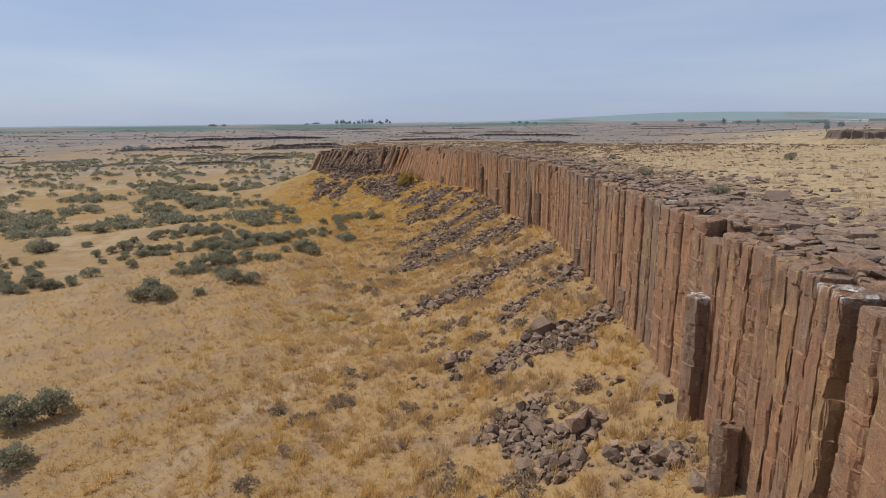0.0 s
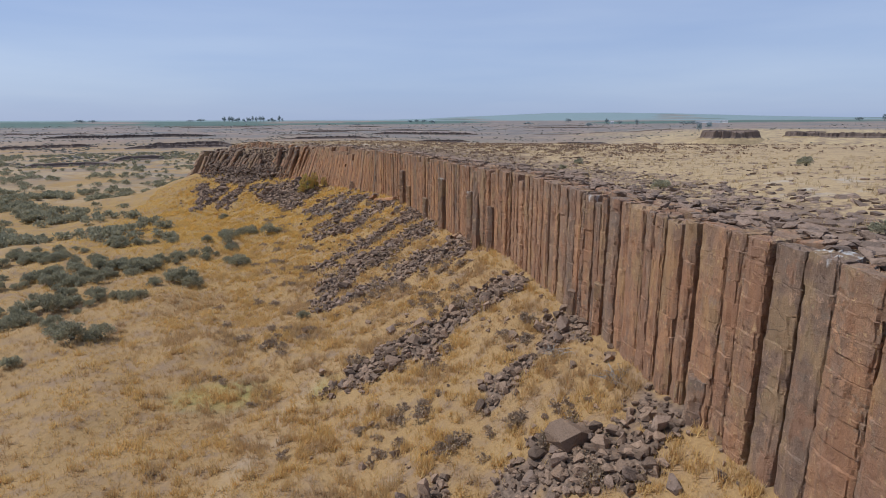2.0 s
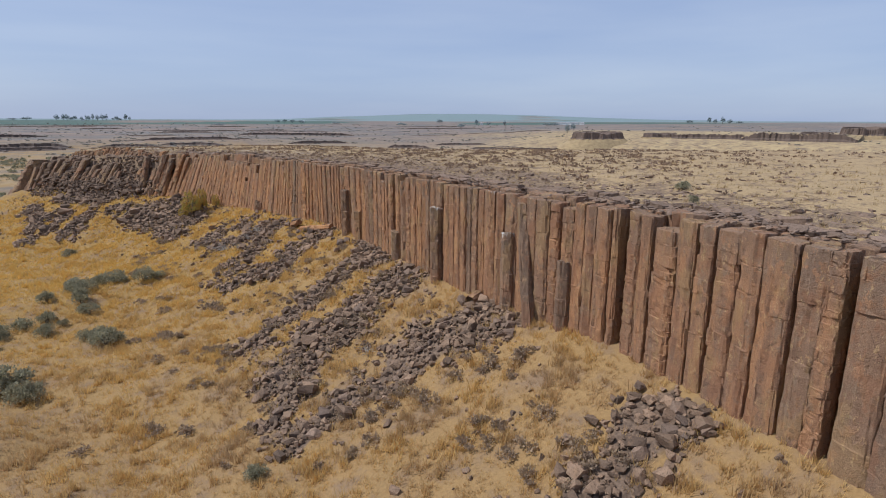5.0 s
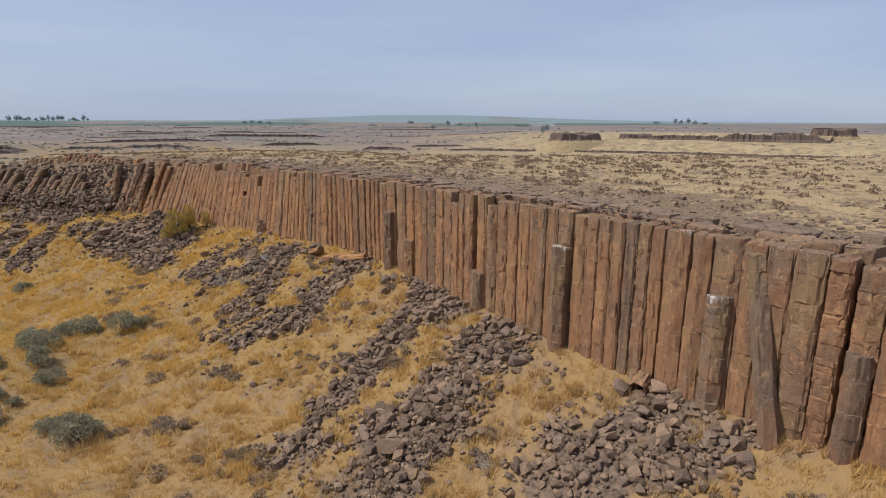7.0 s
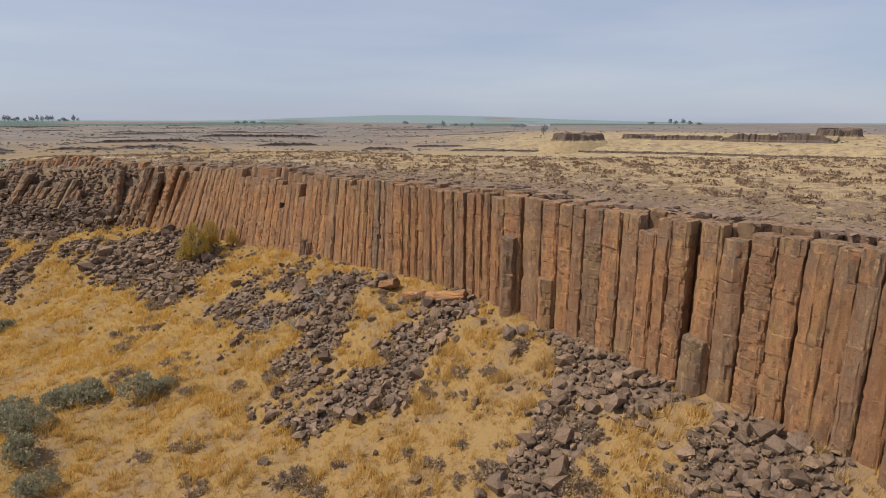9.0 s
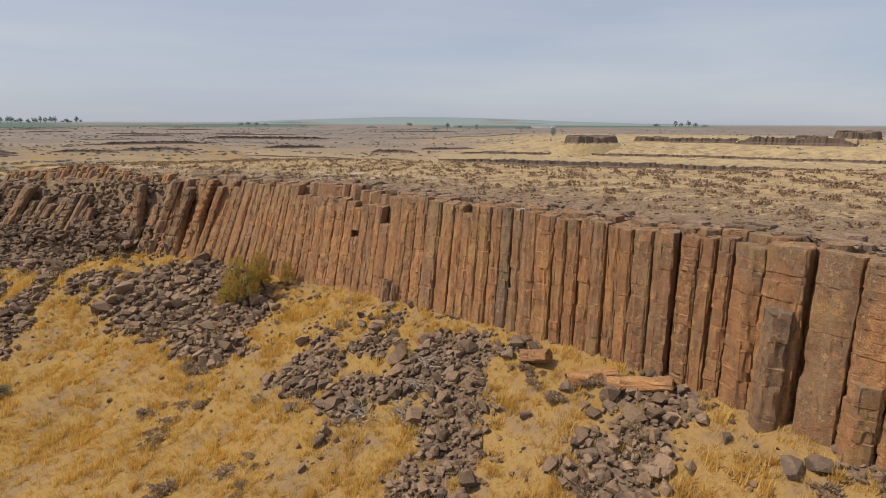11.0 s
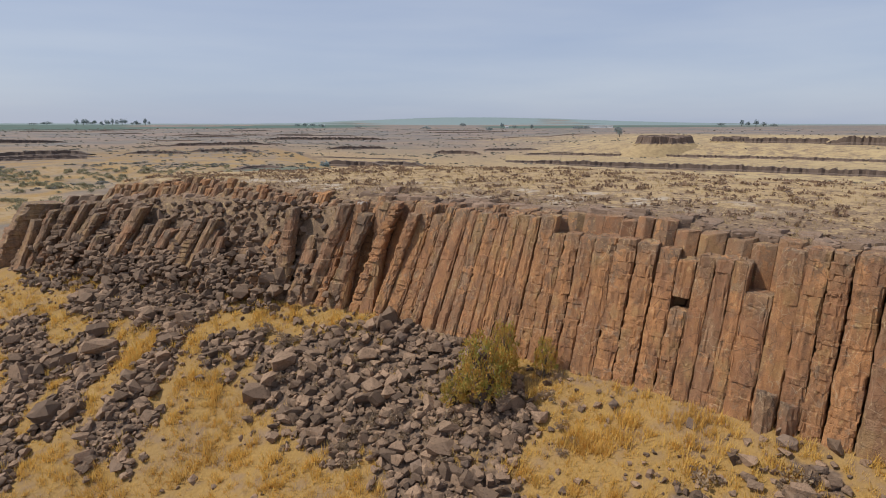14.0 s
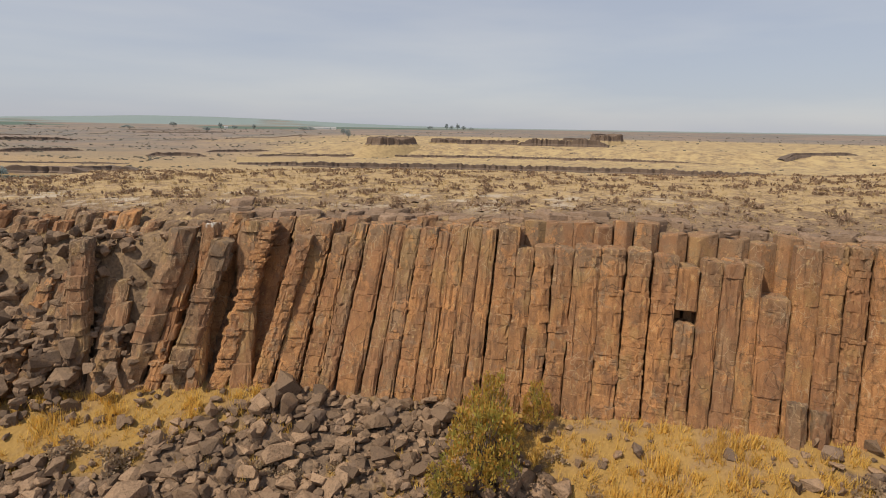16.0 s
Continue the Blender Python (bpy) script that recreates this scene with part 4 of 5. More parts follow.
p = sample(4000, -36, -8, 112, 137, lambda x, y: (front(x, y) > -3.5) * (front(x, y) < lerp(x, [-33, -30, -20, -16, -12], [0.4, 1.6, 2.0, 0.4, 0.1])) * (y > 116) * (1 - (y < 120) * (front(x, y) > -0.3)) * smooth(wave(x, y, 3, 2), -0.6, 0.2))
stones("collapsed_column_rubble", "dark jumbled blocks of collapsed basalt columns", p[:1500], rng.uniform(0.22, 0.58, len(p[:1500])), M_STONE, 0.3)
q = sample(16000, -36, -12, 114.5, 138, lambda x, y: (front(x, y) < 1.2) * (front(x, y) > -4.6) * smooth(y, 115.5, 122) * smooth(x, -31.5, -27) * (0.35 + 0.65 * smooth(wave(x, y, 2.2, 4), -0.4, 0.3)) * (1 - smooth(-front(x, y), lerp(y, [116, 125], [0.4, 2.2]), lerp(y, [116, 125], [1.6, 4.2]))))[:1300]
back, base, head = -front(q[:, 0], q[:, 1]), valley_z(q[:, 0], q[:, 1]), plateau_z(q[:, 0], q[:, 1])
slope = base + (head - base) * np.clip((back + 0.9) / 6.5, 0, 0.75)
stones("fallen_column_blocks", "dark brown basalt blocks heaped against the leaning columns", q, rng.uniform(0.20, 0.48, len(q)) + rng.exponential(0.12, len(q)), M_HEAP, 0.1, 1.0, None, np.maximum(slope, ground_z(q[:, 0], q[:, 1])))


# ---- grass ----
def tuft(seed, blades=15, spreadout=0.55):
    g = np.random.default_rng(seed)
    v, f = [], []
    for k in range(blades):
        a, w = g.uniform(0, 6.28), g.uniform(0.022, 0.042)
        base = g.normal(0, 0.20, 2)
        tip = base + spreadout * g.uniform(0.3, 1.0) * np.array((math.cos(a), math.sin(a)))
        v += [(base[0] - w * math.sin(a), base[1] + w * math.cos(a), 0), (base[0] + w * math.sin(a), base[1] - w * math.cos(a), 0), (tip[0], tip[1], g.uniform(0.5, 1.0))]
        f.append((3 * k, 3 * k + 1, 3 * k + 2))
    return np.array(v), np.array(f)


def grass(name, label, points, sizes, material, blades=15):
    z = ground_z(points[:, 0], points[:, 1]) - 0.02
    which, chunks = rng.integers(0, 6, len(points)), []
    for k in range(6):
        m = which == k
        v, f = tuft(k, blades)
        chunks.append(spread(v, f, np.column_stack([points[m], z[m]]), rng.uniform(0, 6.28, m.sum()), sizes[m]))
    v, f = gather(chunks)
    return tagged(new(name, mesh_of(name, v, f, material)), label, "grass", kind="stuff")


p = sample(127000, -40, 9.5, 8, 134, lambda x, y: (front(x, y) > 0.0) * (1 - 0.88 * stripe_mask(x, y)) * (0.75 + 0.25 * wave(x, y, 2.2, 6)) * (1 - 0.75 * smooth(front(x, y), 14, 40)))
grass("golden_grass", "tufts of dry golden cheatgrass on the slope", p, rng.uniform(0.15, 0.38, len(p)), M_GRASS, 11)
p = sample(46000, -34, 9.5, 8, 130, lambda x, y: (front(x, y) > 0.2) * (1 - 0.93 * stripe_mask(x, y)) * smooth(wave(x, y, 2.6, 3) + 0.7 * wave(x, y, 1.1, 7), -0.35, 0.7) * (1 - 0.9 * smooth(front(x, y), 14, 32)))
grass("grass_clumps", "knee-high clumps of golden bunchgrass on the slope", p, rng.uniform(0.32, 0.62, len(p)), M_GRASS, 26)
p = sample(52000, -28, 40, 6, 140, lambda x, y: (front(x, y) < -2.2) * (0.25 + 0.75 * np.maximum(smooth(wave(x, y, 1.5, 6), -0.1, 0.5), 0.8 * smooth(y, 113, 119))) * (1 - 0.7 * smooth(-front(x, y), 5, 30)))
grass("straw_grass", "short pale straw grass on the plateau", p, rng.uniform(0.12, 0.30, len(p)), M_STRAW, 9)


# ---- shrubs ----
def leaf_cloud(seed, lobes, leaves, size, flat=0.75, fill=0.5, lobe=(0.10, 0.19)):
    """Leaf quads on many lobes of a rounded, uneven crown about 1 m across."""
    g = np.random.default_rng(seed)
    quads = []
    for _ in range(lobes):
        a, rr = g.uniform(0, 6.28), math.sqrt(g.uniform(0, 1)) * 0.42
        c = np.array((rr * math.cos(a), rr * math.sin(a), flat * (0.10 + 0.46 * g.uniform(0.15, 1) * (1 - (rr / 0.55) ** 2))))
        lr = g.uniform(*lobe)
        d = g.normal(0, 1, (leaves, 3))
        d /= np.linalg.norm(d, axis=1)[:, None]
        d[:, 2] = np.where(d[:, 2] < -0.55, -d[:, 2], d[:, 2])
        pts = c + d * lr * g.uniform(fill, 1.08, (leaves, 1))
        up = d + g.normal(0, 0.5, (leaves, 3)) + np.array((0, 0, 0.5))
        up /= np.linalg.norm(up, axis=1)[:, None]
        sd = np.cross(up, g.normal(0, 1, (leaves, 3)))
        sd /= np.linalg.norm(sd, axis=1)[:, None]
        s = size * g.uniform(0.6, 1.2, (leaves, 1))
        quads.append(np.stack([pts - sd * s * 0.35, pts + sd * s * 0.35, pts + sd * s * 0.25 + up * s, pts - sd * s * 0.25 + up * s], 1))
    v = np.concatenate(quads).reshape(-1, 3)
    return v, np.arange(len(v)).reshape(-1, 4)


def stems(seed, count, tall, thick, wide):
    """Thin tapered stems that fan out of one root."""
    g = np.random.default_rng(seed)
    v, f = [], []
    for _ in range(count):
        a, out = g.uniform(0, 6.28), g.uniform(0.2, 1.0) * wide
        pts = [np.array((0.03 * math.cos(a), 0.03 * math.sin(a), -0.05)), np.array((0.45 * out * math.cos(a), 0.45 * out * math.sin(a), 0.5 * tall)), np.array((out * math.cos(a + 0.3), out * math.sin(a + 0.3), tall * g.uniform(0.7, 1.0)))]
        b = len(v)
        for k, p in enumerate(pts):
            w = thick * (1.0, 0.6, 0.15)[k]
            for j in range(4):
                v.append(p + w * np.array((math.cos(1.571 * j), math.sin(1.571 * j), 0)))
        for k in range(2):
            for j in range(4):
                f.append((b + 4 * k + j, b + 4 * k + (j + 1) % 4, b + 4 * k + 4 + (j + 1) % 4, b + 4 * k + 4 + j))
    return np.array(v), np.array(f)


def shrub(name, label, category, group, crown, stem):
    ob = thing(name, label, category, group)
    part("trunk", stem, ob)
    part("crown", crown, ob)
    return ob


SAGE = []
for s in range(5):
    crown = mesh_of("sage_crown", *leaf_cloud(200 + s, 22, 70, 0.052), M_SAGE)
    stem = mesh_of("sage_branches", *stems(300 + s, 9, 0.42, 0.022, 0.4), M_TWIG)
    SAGE.append((crown, stem))
SAGE_FINE = [(mesh_of("sage_crown", *leaf_cloud(220 + s, 26, 75, 0.048), M_SAGE), SAGE[s][1]) for s in range(4)]


def sagebrush(x, y, size, label="rounded grey-green sagebrush in dry grass", kinds=SAGE):
    c, s = pick.choice(kinds)
    ob = shrub("sagebrush", label, "shrub", "sagebrush", c, s)
    ob.matrix_basis = pose(x, y, float(ground_z(x, y)), 0, 0, pick.uniform(0, 360)) @ Matrix.Diagonal((size, size * pick.uniform(0.8, 1.1), size * pick.uniform(0.95, 1.25), 1))
    return ob


SAGE_SPOTS = [(-27.6, 48.6, 2.2), (-26.2, 47.6, 1.9), (-28.3, 47.4, 1.5), (-21.4, 52.6, 1.9), (-20.0, 53.4, 1.7), (-22.8, 53.6, 1.5), (-18.2, 68.6, 2.3), (-17.0, 67.2, 1.6), (-24.6, 74.6, 2.2), (-23.4, 75.8, 1.7),
              (-14.3, 75.6, 1.4), (-53, 69, 2.6), (-22.6, 25.6, 2.2), (-21.4, 26.6, 1.9), (-20.4, 22.4, 1.6), (-13.9, 74.8, 1.6), (-12.5, 88.8, 1.7), (-16.2, 90.6, 1.8), (-18.3, 89.4, 1.9), (-17.2, 85.6, 1.7), (-22.0, 106.8, 1.4),
              (-16.4, 83.4, 1.3), (-5.6, 52.9, 0.9), (-28.6, 60.6, 1.7), (-27.2, 61.4, 1.9), (-25.8, 62.0, 1.4)]
SAGE_MORE = ((-17.4, 88.4, 1.7), (-15.2, 90.0, 1.7), (-18.6, 91.2, 1.5), (-19.8, 86.0, 1.4), (-11.2, 89.2, 0.9), (-19.0, 82.0, 1.4), (-18.4, 79.0, 1.3), (-15.4, 76.4, 1.2), (-19.6, 69.8, 1.4), (-20.4, 67.0, 1.2), (-23.4, 49.0, 1.0), (-24.2, 56.0, 1.3))
for x, y, r in SAGE_SPOTS + list(SAGE_MORE):
    sagebrush(x, y, 1.25 * r, kinds=SAGE_FINE)
for x, y, r in ((13.0, 36.6, 0.85), (13.7, 37.4, 0.6), (12.0, 24.2, 0.95), (15.4, 51.5, 0.8), (12.9, 48.6, 0.6), (26, 42, 1.0)):
    sagebrush(x, y, r, "small grey-green sagebrush on the plateau")


def sage_weight(x, y):
    s = front(x, y)
    return smooth(wave(x, y, 13, 3) + 0.6 * wave(x, y, 5, 6), -0.1, 0.5) * smooth(s, 21 - 6 * smooth(y, 80, 100) - 9 * smooth(y, 126, 142), 30 - 14 * smooth(y, 126, 142)) * smooth(np.hypot(x, y) + 10 * smooth(-x, 22, 30), 54, 80)


p = sample(3600, -85, -12, 50, 150, sage_weight)
p = p[np.argsort(np.hypot(p[:, 0], p[:, 1]))]
for x, y in p[:270]:
    sagebrush(float(x), float(y), pick.uniform(0.9, 2.0))
q = np.concatenate([p[270:], sample(5200, -190, -14, 60, 330, lambda x, y: sage_weight(x, y) * smooth(np.hypot(x, y), 120, 150))])[:2150]
chunks = []
for k in range(4):
    v, f = leaf_cloud(400 + k, 9, 15, 0.14)
    m = np.arange(len(q)) % 4 == k
    chunks.append(spread(v, f, np.column_stack([q[m], ground_z(q[m, 0], q[m, 1])]), rng.uniform(0, 6.28, m.sum()), rng.uniform(1.1, 2.4, m.sum())))
v, f = gather(chunks)
tagged(new("far_sagebrush", mesh_of("far_sagebrush", v, f, M_SAGE)), "grey-green sagebrush scattered over the valley floor", "shrubs", kind="stuff")

# low dead brush among the grass of the slope
p = sample(2600, -16, 8, 10, 128, lambda x, y: smooth(wave(x, y, 4, 8), 0.0, 0.6) * (front(x, y) > 1.5) * (1 - smooth(front(x, y), 12, 24)))[:620]
chunks = []
for k in range(4):
    v, f = leaf_cloud(500 + k, 8, 36, 0.08, 0.42, 0.1)
    m = np.arange(len(p)) % 4 == k
    chunks.append(spread(v, f, np.column_stack([p[m], ground_z(p[m, 0], p[m, 1])]), rng.uniform(0, 6.28, m.sum()), rng.uniform(0.5, 1.3, m.sum())))
v, f = gather(chunks)
tagged(new("dead_brush", mesh_of("dead_brush", v, f, M_BRUSH)), "low grey dead brush among the grass", "shrubs", kind="stuff")

# low brown brush on the stony plateau
p = sample(60000, -26, 95, 40, 175, lambda x, y: smooth(wave(x, y, 3.0, 8) + 0.9 * wave(x, y, 1.1, 3), -0.2, 0.8) * smooth(-front(x, y), 3.0, 6) * smooth(y - 0.35 * x, 38, 70) * (1 - 0.6 * smooth(-front(x, y), 20, 60)))[:10500]
chunks = []
for k in range(4):
    v, f = leaf_cloud(540 + k, 4, 6, 0.20, 0.25, 0.2)
    m = np.arange(len(p)) % 4 == k
    chunks.append(spread(v, f, np.column_stack([p[m], ground_z(p[m, 0], p[m, 1])]), rng.uniform(0, 6.28, m.sum()), rng.uniform(0.22, 0.62, m.sum())))
v, f = gather(chunks)
tagged(new("plateau_brush", mesh_of("plateau_brush", v, f, M_HEATH)), "low brown dry brush dotted over the plateau", "shrubs", kind="stuff")

# dry fallen branches among the stones
for x, y, size, turn in ((-5.2, 91.6, 1.3, 20), (-1.9, 92.0, 1.1, 140), (-3.8, 90.1, 1.0, 250), (8.1, 30.7, 1.0, 60), (7.1, 34.4, 0.9, 190), (-2.7, 90.9, 1.0, 310), (1.5, 60.4, 0.8, 100)):
    g = np.random.default_rng(int(turn))
    pile = thing("brush_pile", "bleached grey dead branches tangled over talus stones", "branches", "brush piles", "", (x, y, float(ground_z(x, y)) + 0.08), turn, size)
    for k in range(24):
        a, lift, long = g.uniform(0, 6.28), g.uniform(0.02, 0.45), g.uniform(0.4, 1.0)
        at, v, f = g.normal(0, 0.18, 2), [], []
        for j, u in enumerate((0.0, 0.35, 0.7, 1.0)):
            bend, r = a + 0.7 * u * g.uniform(-1, 1), (0.024, 0.018, 0.012, 0.004)[j]
            c = np.array((at[0] + u * long * math.cos(bend), at[1] + u * long * math.sin(bend), 0.03 + lift * math.sin(2.2 * u)))
            v += [c + r * np.array((-math.sin(a), math.cos(a), 0)), c + r * np.array((math.sin(a), -math.cos(a), 0)), c + np.array((0, 0, 1.6 * r))]
        for j in range(3):
            for i in range(3):
                f.append((3 * j + i, 3 * j + (i + 1) % 3, 3 * j + 3 + (i + 1) % 3, 3 * j + 3 + i))
        part("branch", mesh_of("branch", np.array(v), np.array(f), M_DEADWOOD), pile)

# columns that fell from the face and lie on the slope
for x, y, turn, dip, long in ((2.0, 85.9, 62, 6, 1.9), (2.9, 84.5, 40, 10, 2.2), (7.2, 58.4, 115, 12, 1.3), (1.6, 88.5, 20, 18, 1.2)):
    a = np.arange(6) * math.pi / 3 + 0.2
    v, f = column_mesh(int(900 + 10 * turn), np.column_stack([0.36 * np.cos(a), 0.30 * np.sin(a)]), long, (0, 0), 0.8, 0.0)
    v[:, 2] = np.maximum(v[:, 2], -0.2)
    ob = new("fallen_column", mesh_of("fallen_column", v, f, M_BASALT))
    ob.matrix_basis = pose(x, y, float(ground_z(x, y)) + 0.26, 90 - dip, 0, turn)
    tagged(ob, "rust-brown length of basalt column lying in dry grass", "boulder", "fallen columns")

# the tall turning bush at the cliff's foot
crown = mesh_of("bush_crown", *leaf_cloud(601, 120, 30, 0.028, 1.3, 0.1, (0.04, 0.085)), M_BUSH)
stem = mesh_of("bush_branches", *stems(602, 22, 0.75, 0.008, 0.42), M_TWIG)
bush = shrub("bush", "leafy yellow-green bush with orange leaves on the talus", "bush", "turning bushes", crown, stem)
bush.matrix_basis = pose(-8.2, 106.0, 3.0) @ Matrix.Diagonal((2.7, 2.6, 4.7, 1))
for x, y, w, h, a in ((-7.0, 106.6, 1.6, 4.2, 70), (-9.2, 106.6, 1.5, 2.4, 160), (-5.4, 105.8, 1.2, 2.6, 250)):
    copy_thing(bush, pose(x, y, float(ground_z(x, y)) - 0.05, 0, 0, a)).scale = (w, w, h)


# ---- ledges and mesas far off ----
def ledge(name, label, points, height, deep=14.0, seed=0, terrace=0.0):
    """A low dark scarp along a line of ground points, with a broken columnar face."""
    g = np.random.default_rng(seed)
    pts, n = np.array(points, float), 0
    run = np.concatenate([[0], np.cumsum(np.hypot(*np.diff(pts, axis=0).T))])
    count = int(max(12, run[-1] / 1.6))
    u = np.linspace(0, run[-1], count)
    px, py = np.interp(u, run, pts[:, 0]), np.interp(u, run, pts[:, 1])
    tx, ty = np.gradient(px), np.gradient(py)
    nn = np.hypot(tx, ty)
    ax, ay = -ty / nn, tx / nn
    away = np.sign(ax * (px + 10) + ay * (py - 60))
    ax, ay = ax * away, ay * away
    end = np.minimum(1, np.minimum(u, run[-1] - u) / (0.10 * run[-1] + 2))
    h = height * (0.25 + 0.75 * end) * (1 + 0.12 * wave(u, u * 0.3, 16, seed) + g.normal(0, 0.09, count))
    jut = g.normal(0, 0.5, count) + 1.5 * wave(u, u * 0.2, 12, seed + 2)
    z = ground_z(px, py)
    rows = [(-2.2 + jut, z - 1.5), (-0.9 + jut, z + 0.22 * h), (jut, z + 0.35 * h), (0.3 + jut, z + h), (3 + jut, z + h * 1.02), (deep + 0 * jut, z - 1.5 + terrace * (height + 1.0) + 0 * h)]
    v = np.concatenate([np.column_stack([px + ax * o, py + ay * o, zz]) for o, zz in rows])
    k = np.arange(count - 1)
    q = np.concatenate([np.stack([a * count + k, a * count + k + 1, (a + 1) * count + k + 1, (a + 1) * count + k], -1) for a in range(len(rows) - 1)])
    me = mesh_of(name, v, q, M_LEDGE)
    if terrace:
        me.materials.append(M_TURF)
        me.polygons.foreach_set("material_index", np.repeat((0, 0, 0, 0, 1), count - 1).astype(np.int32))
    return tagged(new(name, me), label, "ledge", "far basalt ledges", "structure")


def ring(az0, az1, d, bend=0.0):
    return [(-10 + (d + bend * (a - az0)) * math.sin(radians(a)), 80 + (d + bend * (a - az0)) * math.cos(radians(a))) for a in np.linspace(az0, az1, 24)]


ledge("rock_ledge", "long dark basalt scarp across the coulee", ring(27, 118, 394), 3.7, 34, 1, 1.0)
ledge("rock_ledge", "thin dark basalt scarp below the mesas", ring(30, 74, 490), 2.2, 30, 2, 1.0)
ledge("rock_ledge", "dark rim of a golden ridge beside the mesas", ring(47.5, 56.5, 577), 4.4, 40, 3, 1.0)
ledge("rock_ledge", "tall dark end of the golden ridge rim", ring(55.5, 64.5, 566), 6.4, 44, 4, 1.0)
LEDGES = (((-117, 233), (-87, 243), 1.7), ((-140, 400), (-80, 418), 2.6), ((-96, 262), (-78, 275), 2.0), ((-150, 470), (-86, 462), 3.2), ((-71, 478), (-36, 468), 2.0), ((-36, 492), (8, 476), 2.2),
          ((27, 345), (52, 330), 3.2), ((60, 380), (84, 366), 2.4), ((150, 520), (185, 505), 3.4), ((215, 560), (262, 540), 2.6), ((225, 498), (275, 494), 2.0), ((-12, 300), (4, 306), 1.2),
          ((-260, 430), (-180, 460), 2.6), ((-60, 620), (30, 640), 3.0), ((70, 560), (130, 590), 3.0), ((-330, 700), (-160, 760), 4.0), ((40, 820), (190, 800), 4.0), ((495, 175), (540, 130), 3.0))
for k, (a, b, h) in enumerate(LEDGES):
    mid = ((a[0] + b[0]) / 2 + 3, (a[1] + b[1]) / 2 + 5)
    ledge("rock_ledge", "short dark basalt ledge in the scrubland", (a, mid, b), 0.75 * h, 10 + 2 * h, 10 + k)


for k in range(30):
    a, d = pick.uniform(-46, 34), 230 * 6.5 ** pick.random()
    if -16 < a < 8 and d < 330:
        continue
    x, y, long = -5 + d * math.sin(radians(a)), 40 + d * math.cos(radians(a)), d * pick.uniform(0.02, 0.09)
    ledge("rock_ledge", "low broken basalt ledge in grey scrubland", ((x - long, y + pick.uniform(-9, 9)), (x, y), (x + long, y + pick.uniform(-9, 9))), pick.uniform(0.5, 1.2) * (0.7 + d / 1600), 14, 60 + k)

n = 30000
a, d = np.radians(rng.uniform(-52, 98, n)), 210 * 8.0 ** rng.uniform(0, 1, n)
q = np.column_stack([-5 + d * np.sin(a), 50 + d * np.cos(a)])
keep = (wave(q[:, 0], q[:, 1], 70, 3) + 0.7 * wave(q[:, 0], q[:, 1], 25, 1) + 0.5 * wave(q[:, 0], q[:, 1], 11, 8) > 0.35) & ((q[:, 0] > 45) | (front(q[:, 0], q[:, 1]) > 12) | (q[:, 1] > 175))
keep &= rng.uniform(0, 1, n) > 0.80 * smooth(np.degrees(a), 22, 40)
q, d = q[keep], d[keep]
chunks = []
for k in range(3):
    v, f = leaf_cloud(700 + k, 4, 7, 0.36, 0.7)
    m = np.arange(len(q)) % 3 == k
    sc = rng.uniform(0.5, 1.6, m.sum()) * (0.75 + d[m] / 850)
    sc = np.column_stack([1.3 * sc, 1.3 * sc, 0.7 * sc])
    chunks.append(spread(v, f, np.column_stack([q[m], ground_z(q[m, 0], q[m, 1]) - 0.1]), rng.uniform(0, 6.28, m.sum()), sc))
v, f = gather(chunks)
tagged(new("distant_scrub", mesh_of("distant_scrub", v, f, M_SCRUB)), "dark grey-green scrub dotted over the far plain", "shrubs", kind="stuff")


def mesa(cx, cy, wide, deep, height, seed):
    """A flat-topped butte: a broken dark rim over a skirt of grass and scree."""
    g = np.random.default_rng(seed)
    n = 180
    a = np.arange(n) * 2 * math.pi / n
    rr = 1 + 0.10 * np.sin(3 * a + seed) + 0.06 * np.sin(7 * a) + 0.03 * np.sin(17 * a + 2 * seed) + g.normal(0, 0.010, n)
    slump = np.clip(0.5 * np.sin(2 * a + 1.3 * seed) + 0.35 * np.sin(5 * a + seed) + g.normal(0, 0.12, n), 0, 1)
    z0 = float(ground_z(cx, cy)) - 1.5
    rows = []
    for r, (sc, zz) in enumerate(((2.3, -1.1), (1.34, 0.16), (1.12, 0.36), (1.05, 0.48), (1.0, 0.93), (0.93, 1.0), (0.5, 1.0))):
        h = height + 1.5 if r < 4 else (height + 1.5) * (1 - 0.22 * slump)
        jag = 1 + g.normal(0, 0.012 * (r > 1), n) if r > 1 else (1 + 0.10 * np.sin(3 * a + seed)) / rr
        rows.append(np.column_stack([cx + wide * rr * sc * jag * np.cos(a), cy + deep * rr * sc * jag * np.sin(a), z0 + h * zz + g.normal(0, 0.28 if r > 1 else 0.02, n)]))
    m = len(rows)
    v = np.concatenate(rows + [np.array([[cx, cy, z0 + height + 1.5]])])
    k = np.arange(n)
    q = np.concatenate([np.stack([b * n + k, b * n + (k + 1) % n, (b + 1) * n + (k + 1) % n, (b + 1) * n + k], -1) for b in range(m - 1)])
    tri = np.concatenate([q[:, [0, 1, 2]], q[:, [0, 2, 3]], np.stack([(m - 1) * n + k, (m - 1) * n + (k + 1) % n, np.full(n, m * n)], -1)])
    me = mesh_of("mesa", v, tri, M_LEDGE)
    me.materials.append(M_TURF)
    ring_of = np.concatenate([np.repeat(np.arange(m - 1), n), np.repeat(np.arange(m - 1), n), np.full(n, 9)])
    patchy = ring_of < 2
    me.polygons.foreach_set("material_index", patchy.astype(np.int32))
    return tagged(new("mesa", me), "dark flat-topped basalt mesa above golden slopes", "mesa", "far mesas")


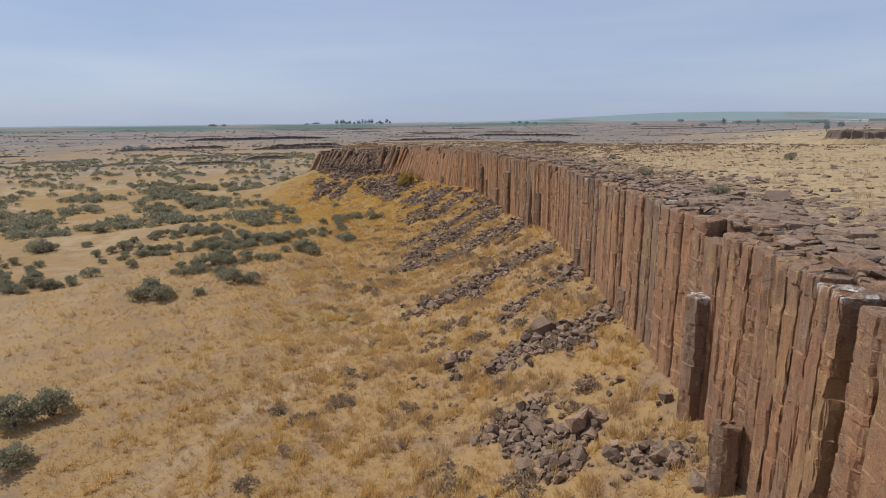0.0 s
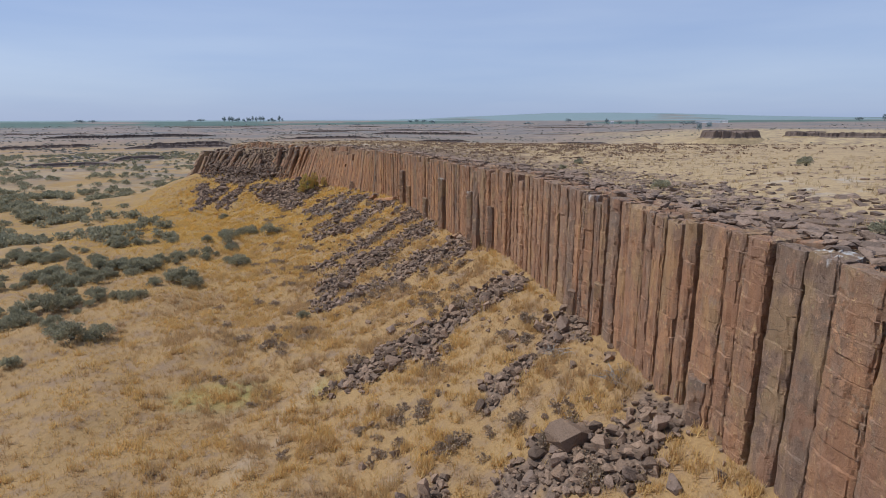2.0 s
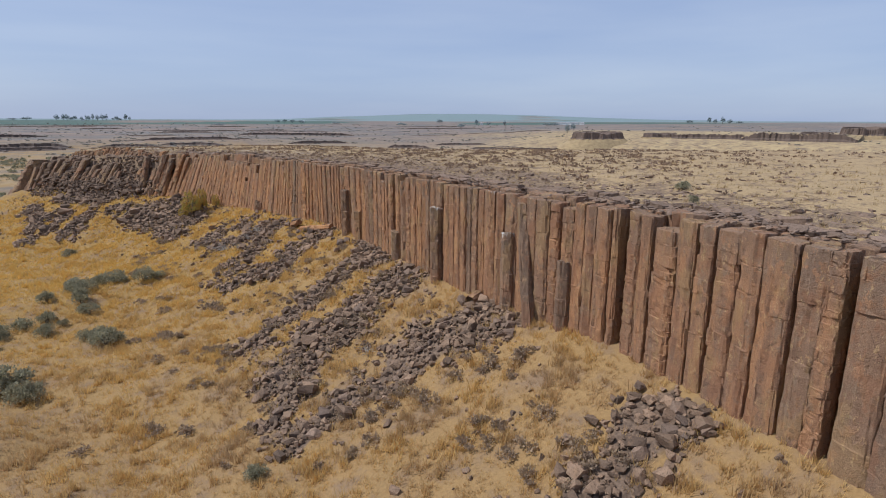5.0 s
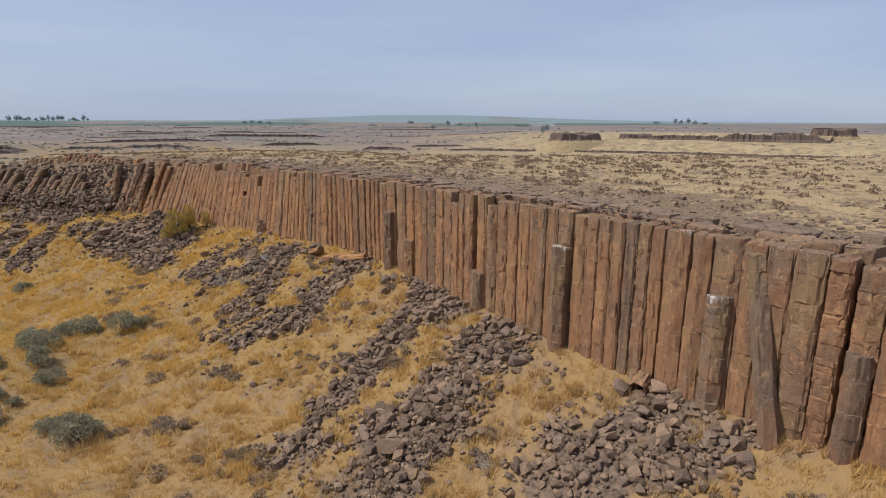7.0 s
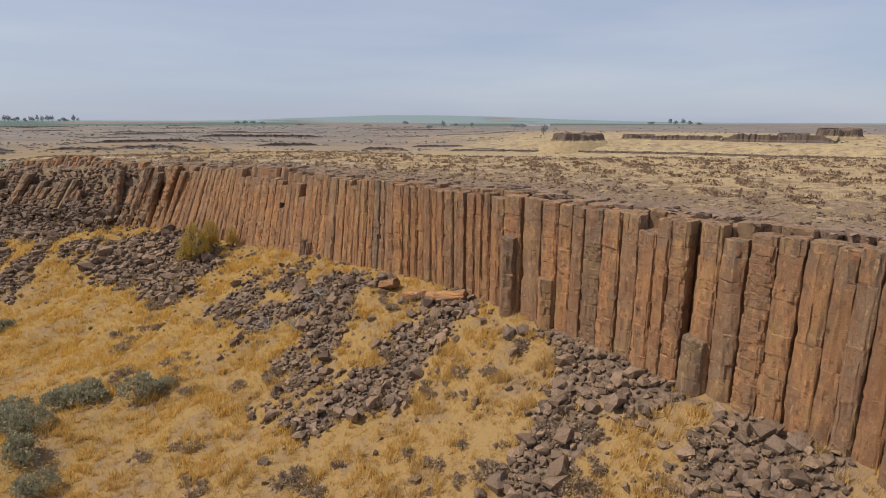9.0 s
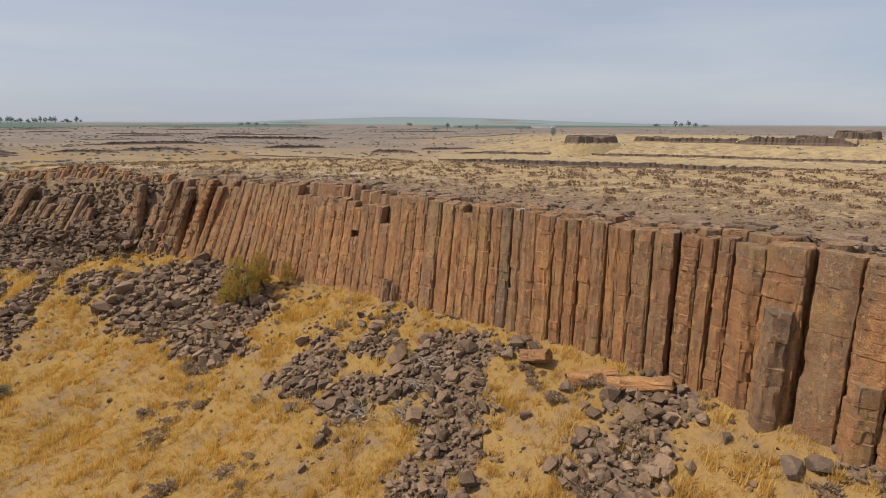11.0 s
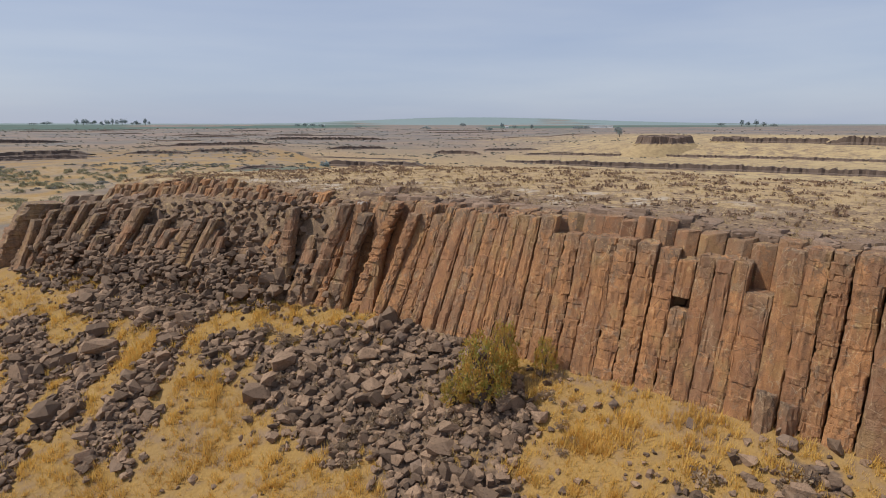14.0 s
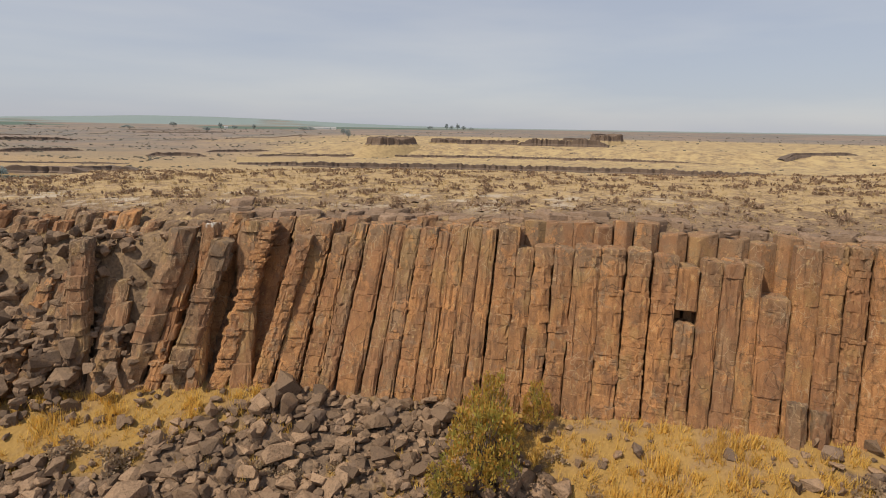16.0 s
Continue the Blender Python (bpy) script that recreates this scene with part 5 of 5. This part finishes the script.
mesa(341, 466, 24, 16, 8.6, 3)
mesa(425, 470, 16, 12, 4.6, 4)
mesa(556, 352, 23, 14, 9.8, 5)
mesa(512, 366, 17, 10, 6.6, 6)


# ---- far trees and farm buildings ----
def far_tree(x, y, tall, wide, label, name="tree"):
    ob = thing(name, label, "tree", "far trees", at=(x, y, float(ground_z(x, y))), turn=pick.uniform(0, 360))
    v, f = leaf_cloud(pick.randrange(999), 34, 16, 0.09, 1.5, 0.2)
    v = v * np.array((wide, wide, tall / 0.95)) + np.array((0, 0, 0.06 * tall))
    part("crown", mesh_of("tree_crown", v, f, M_HAZED_TREE), ob)
    v, f = stems(pick.randrange(999), 3, 0.5 * tall, 0.03 * tall, 0.12 * wide)
    part("trunk", mesh_of("tree_trunk", v, f, M_TWIG), ob)
    return ob


def seen_at(az, d):
    return -4 + d * math.sin(radians(az)), 22 + d * math.cos(radians(az))


for k in range(17):
    far_tree(*seen_at(-11.0 + 5.2 * k / 16 + pick.uniform(-0.1, 0.1), 2450 + pick.uniform(-60, 60)), pick.uniform(10, 25), pick.uniform(9, 18), "dark tall poplar in a far windbreak")
for az, d, tall, wide in ((-13.1, 2500, 12, 34), (-14.0, 2500, 7, 30), (-22.8, 2300, 10, 40), (-21.8, 2350, 8, 30), (6.9, 2000, 9, 22), (7.6, 2000, 11, 18), (8.3, 2000, 10, 22), (9.1, 2000, 8, 24), (22.9, 1900, 15, 22),
                          (26.6, 1700, 17, 12), (27.8, 1700, 9, 16), (29.4, 1600, 13, 10), (33.6, 1500, 8, 24), (34.4, 1500, 9, 22), (35.3, 700, 11, 6), (36.0, 900, 10, 10), (46.9, 2200, 12, 30), (48.5, 2200, 21, 15),
                          (49.0, 2200, 16, 16), (49.6, 2200, 22, 17), (50.2, 2200, 14, 20), (51.0, 2200, 9, 26), (5.0, 285, 3.4, 4.2), (-30.8, 470, 5, 9), (-29.6, 460, 5, 11), (25.0, 1300, 9, 18), (19.0, 1500, 8, 26), (12.5, 1700, 7, 30), (1.5, 1500, 6, 30)):
    far_tree(*seen_at(az, d), tall, wide, "dark green tree far off on the plain")


def farm_building(x, y, wide, deep, tall, turn):
    """A long low shed: walls and a gabled roof."""
    ob = thing("farm_building", "long white farm shed with a grey gabled roof", "building", "far farm buildings", at=(x, y, float(ground_z(x, y)) - 0.3), turn=turn)
    w, d = wide / 2, deep / 2
    v = [(-w, -d, 0), (w, -d, 0), (w, d, 0), (-w, d, 0), (-w, -d, tall), (w, -d, tall), (w, d, tall), (-w, d, tall)]
    part("wall", mesh_of("shed_wall", v, [(0, 1, 5, 4), (1, 2, 6, 5), (2, 3, 7, 6), (3, 0, 4, 7)], M_WHITE), ob)
    o = 0.5
    v = [(-w - o, -d - o, tall), (w + o, -d - o, tall), (w + o, 0, tall + 0.3 * d), (-w - o, 0, tall + 0.3 * d), (-w - o, d + o, tall), (w + o, d + o, tall),
         (-w - o, -d - o, tall - 0.3), (w + o, -d - o, tall - 0.3), (-w - o, d + o, tall - 0.3), (w + o, d + o, tall - 0.3)]
    part("roof", mesh_of("shed_roof", v, [(0, 1, 2, 3), (3, 2, 5, 4), (6, 7, 1, 0), (4, 5, 9, 8)], M_ROOF), ob)
    return ob


for az, d, wide in ((34.8, 1800, 16), (35.5, 1800, 26), (36.3, 1820, 22), (37.0, 1830, 16), (27.1, 1720, 9), (9.3, 2010, 10), (-9.2, 2440, 12)):
    farm_building(*seen_at(az, d), wide, 10, 5.0, -az + pick.uniform(-8, 8))
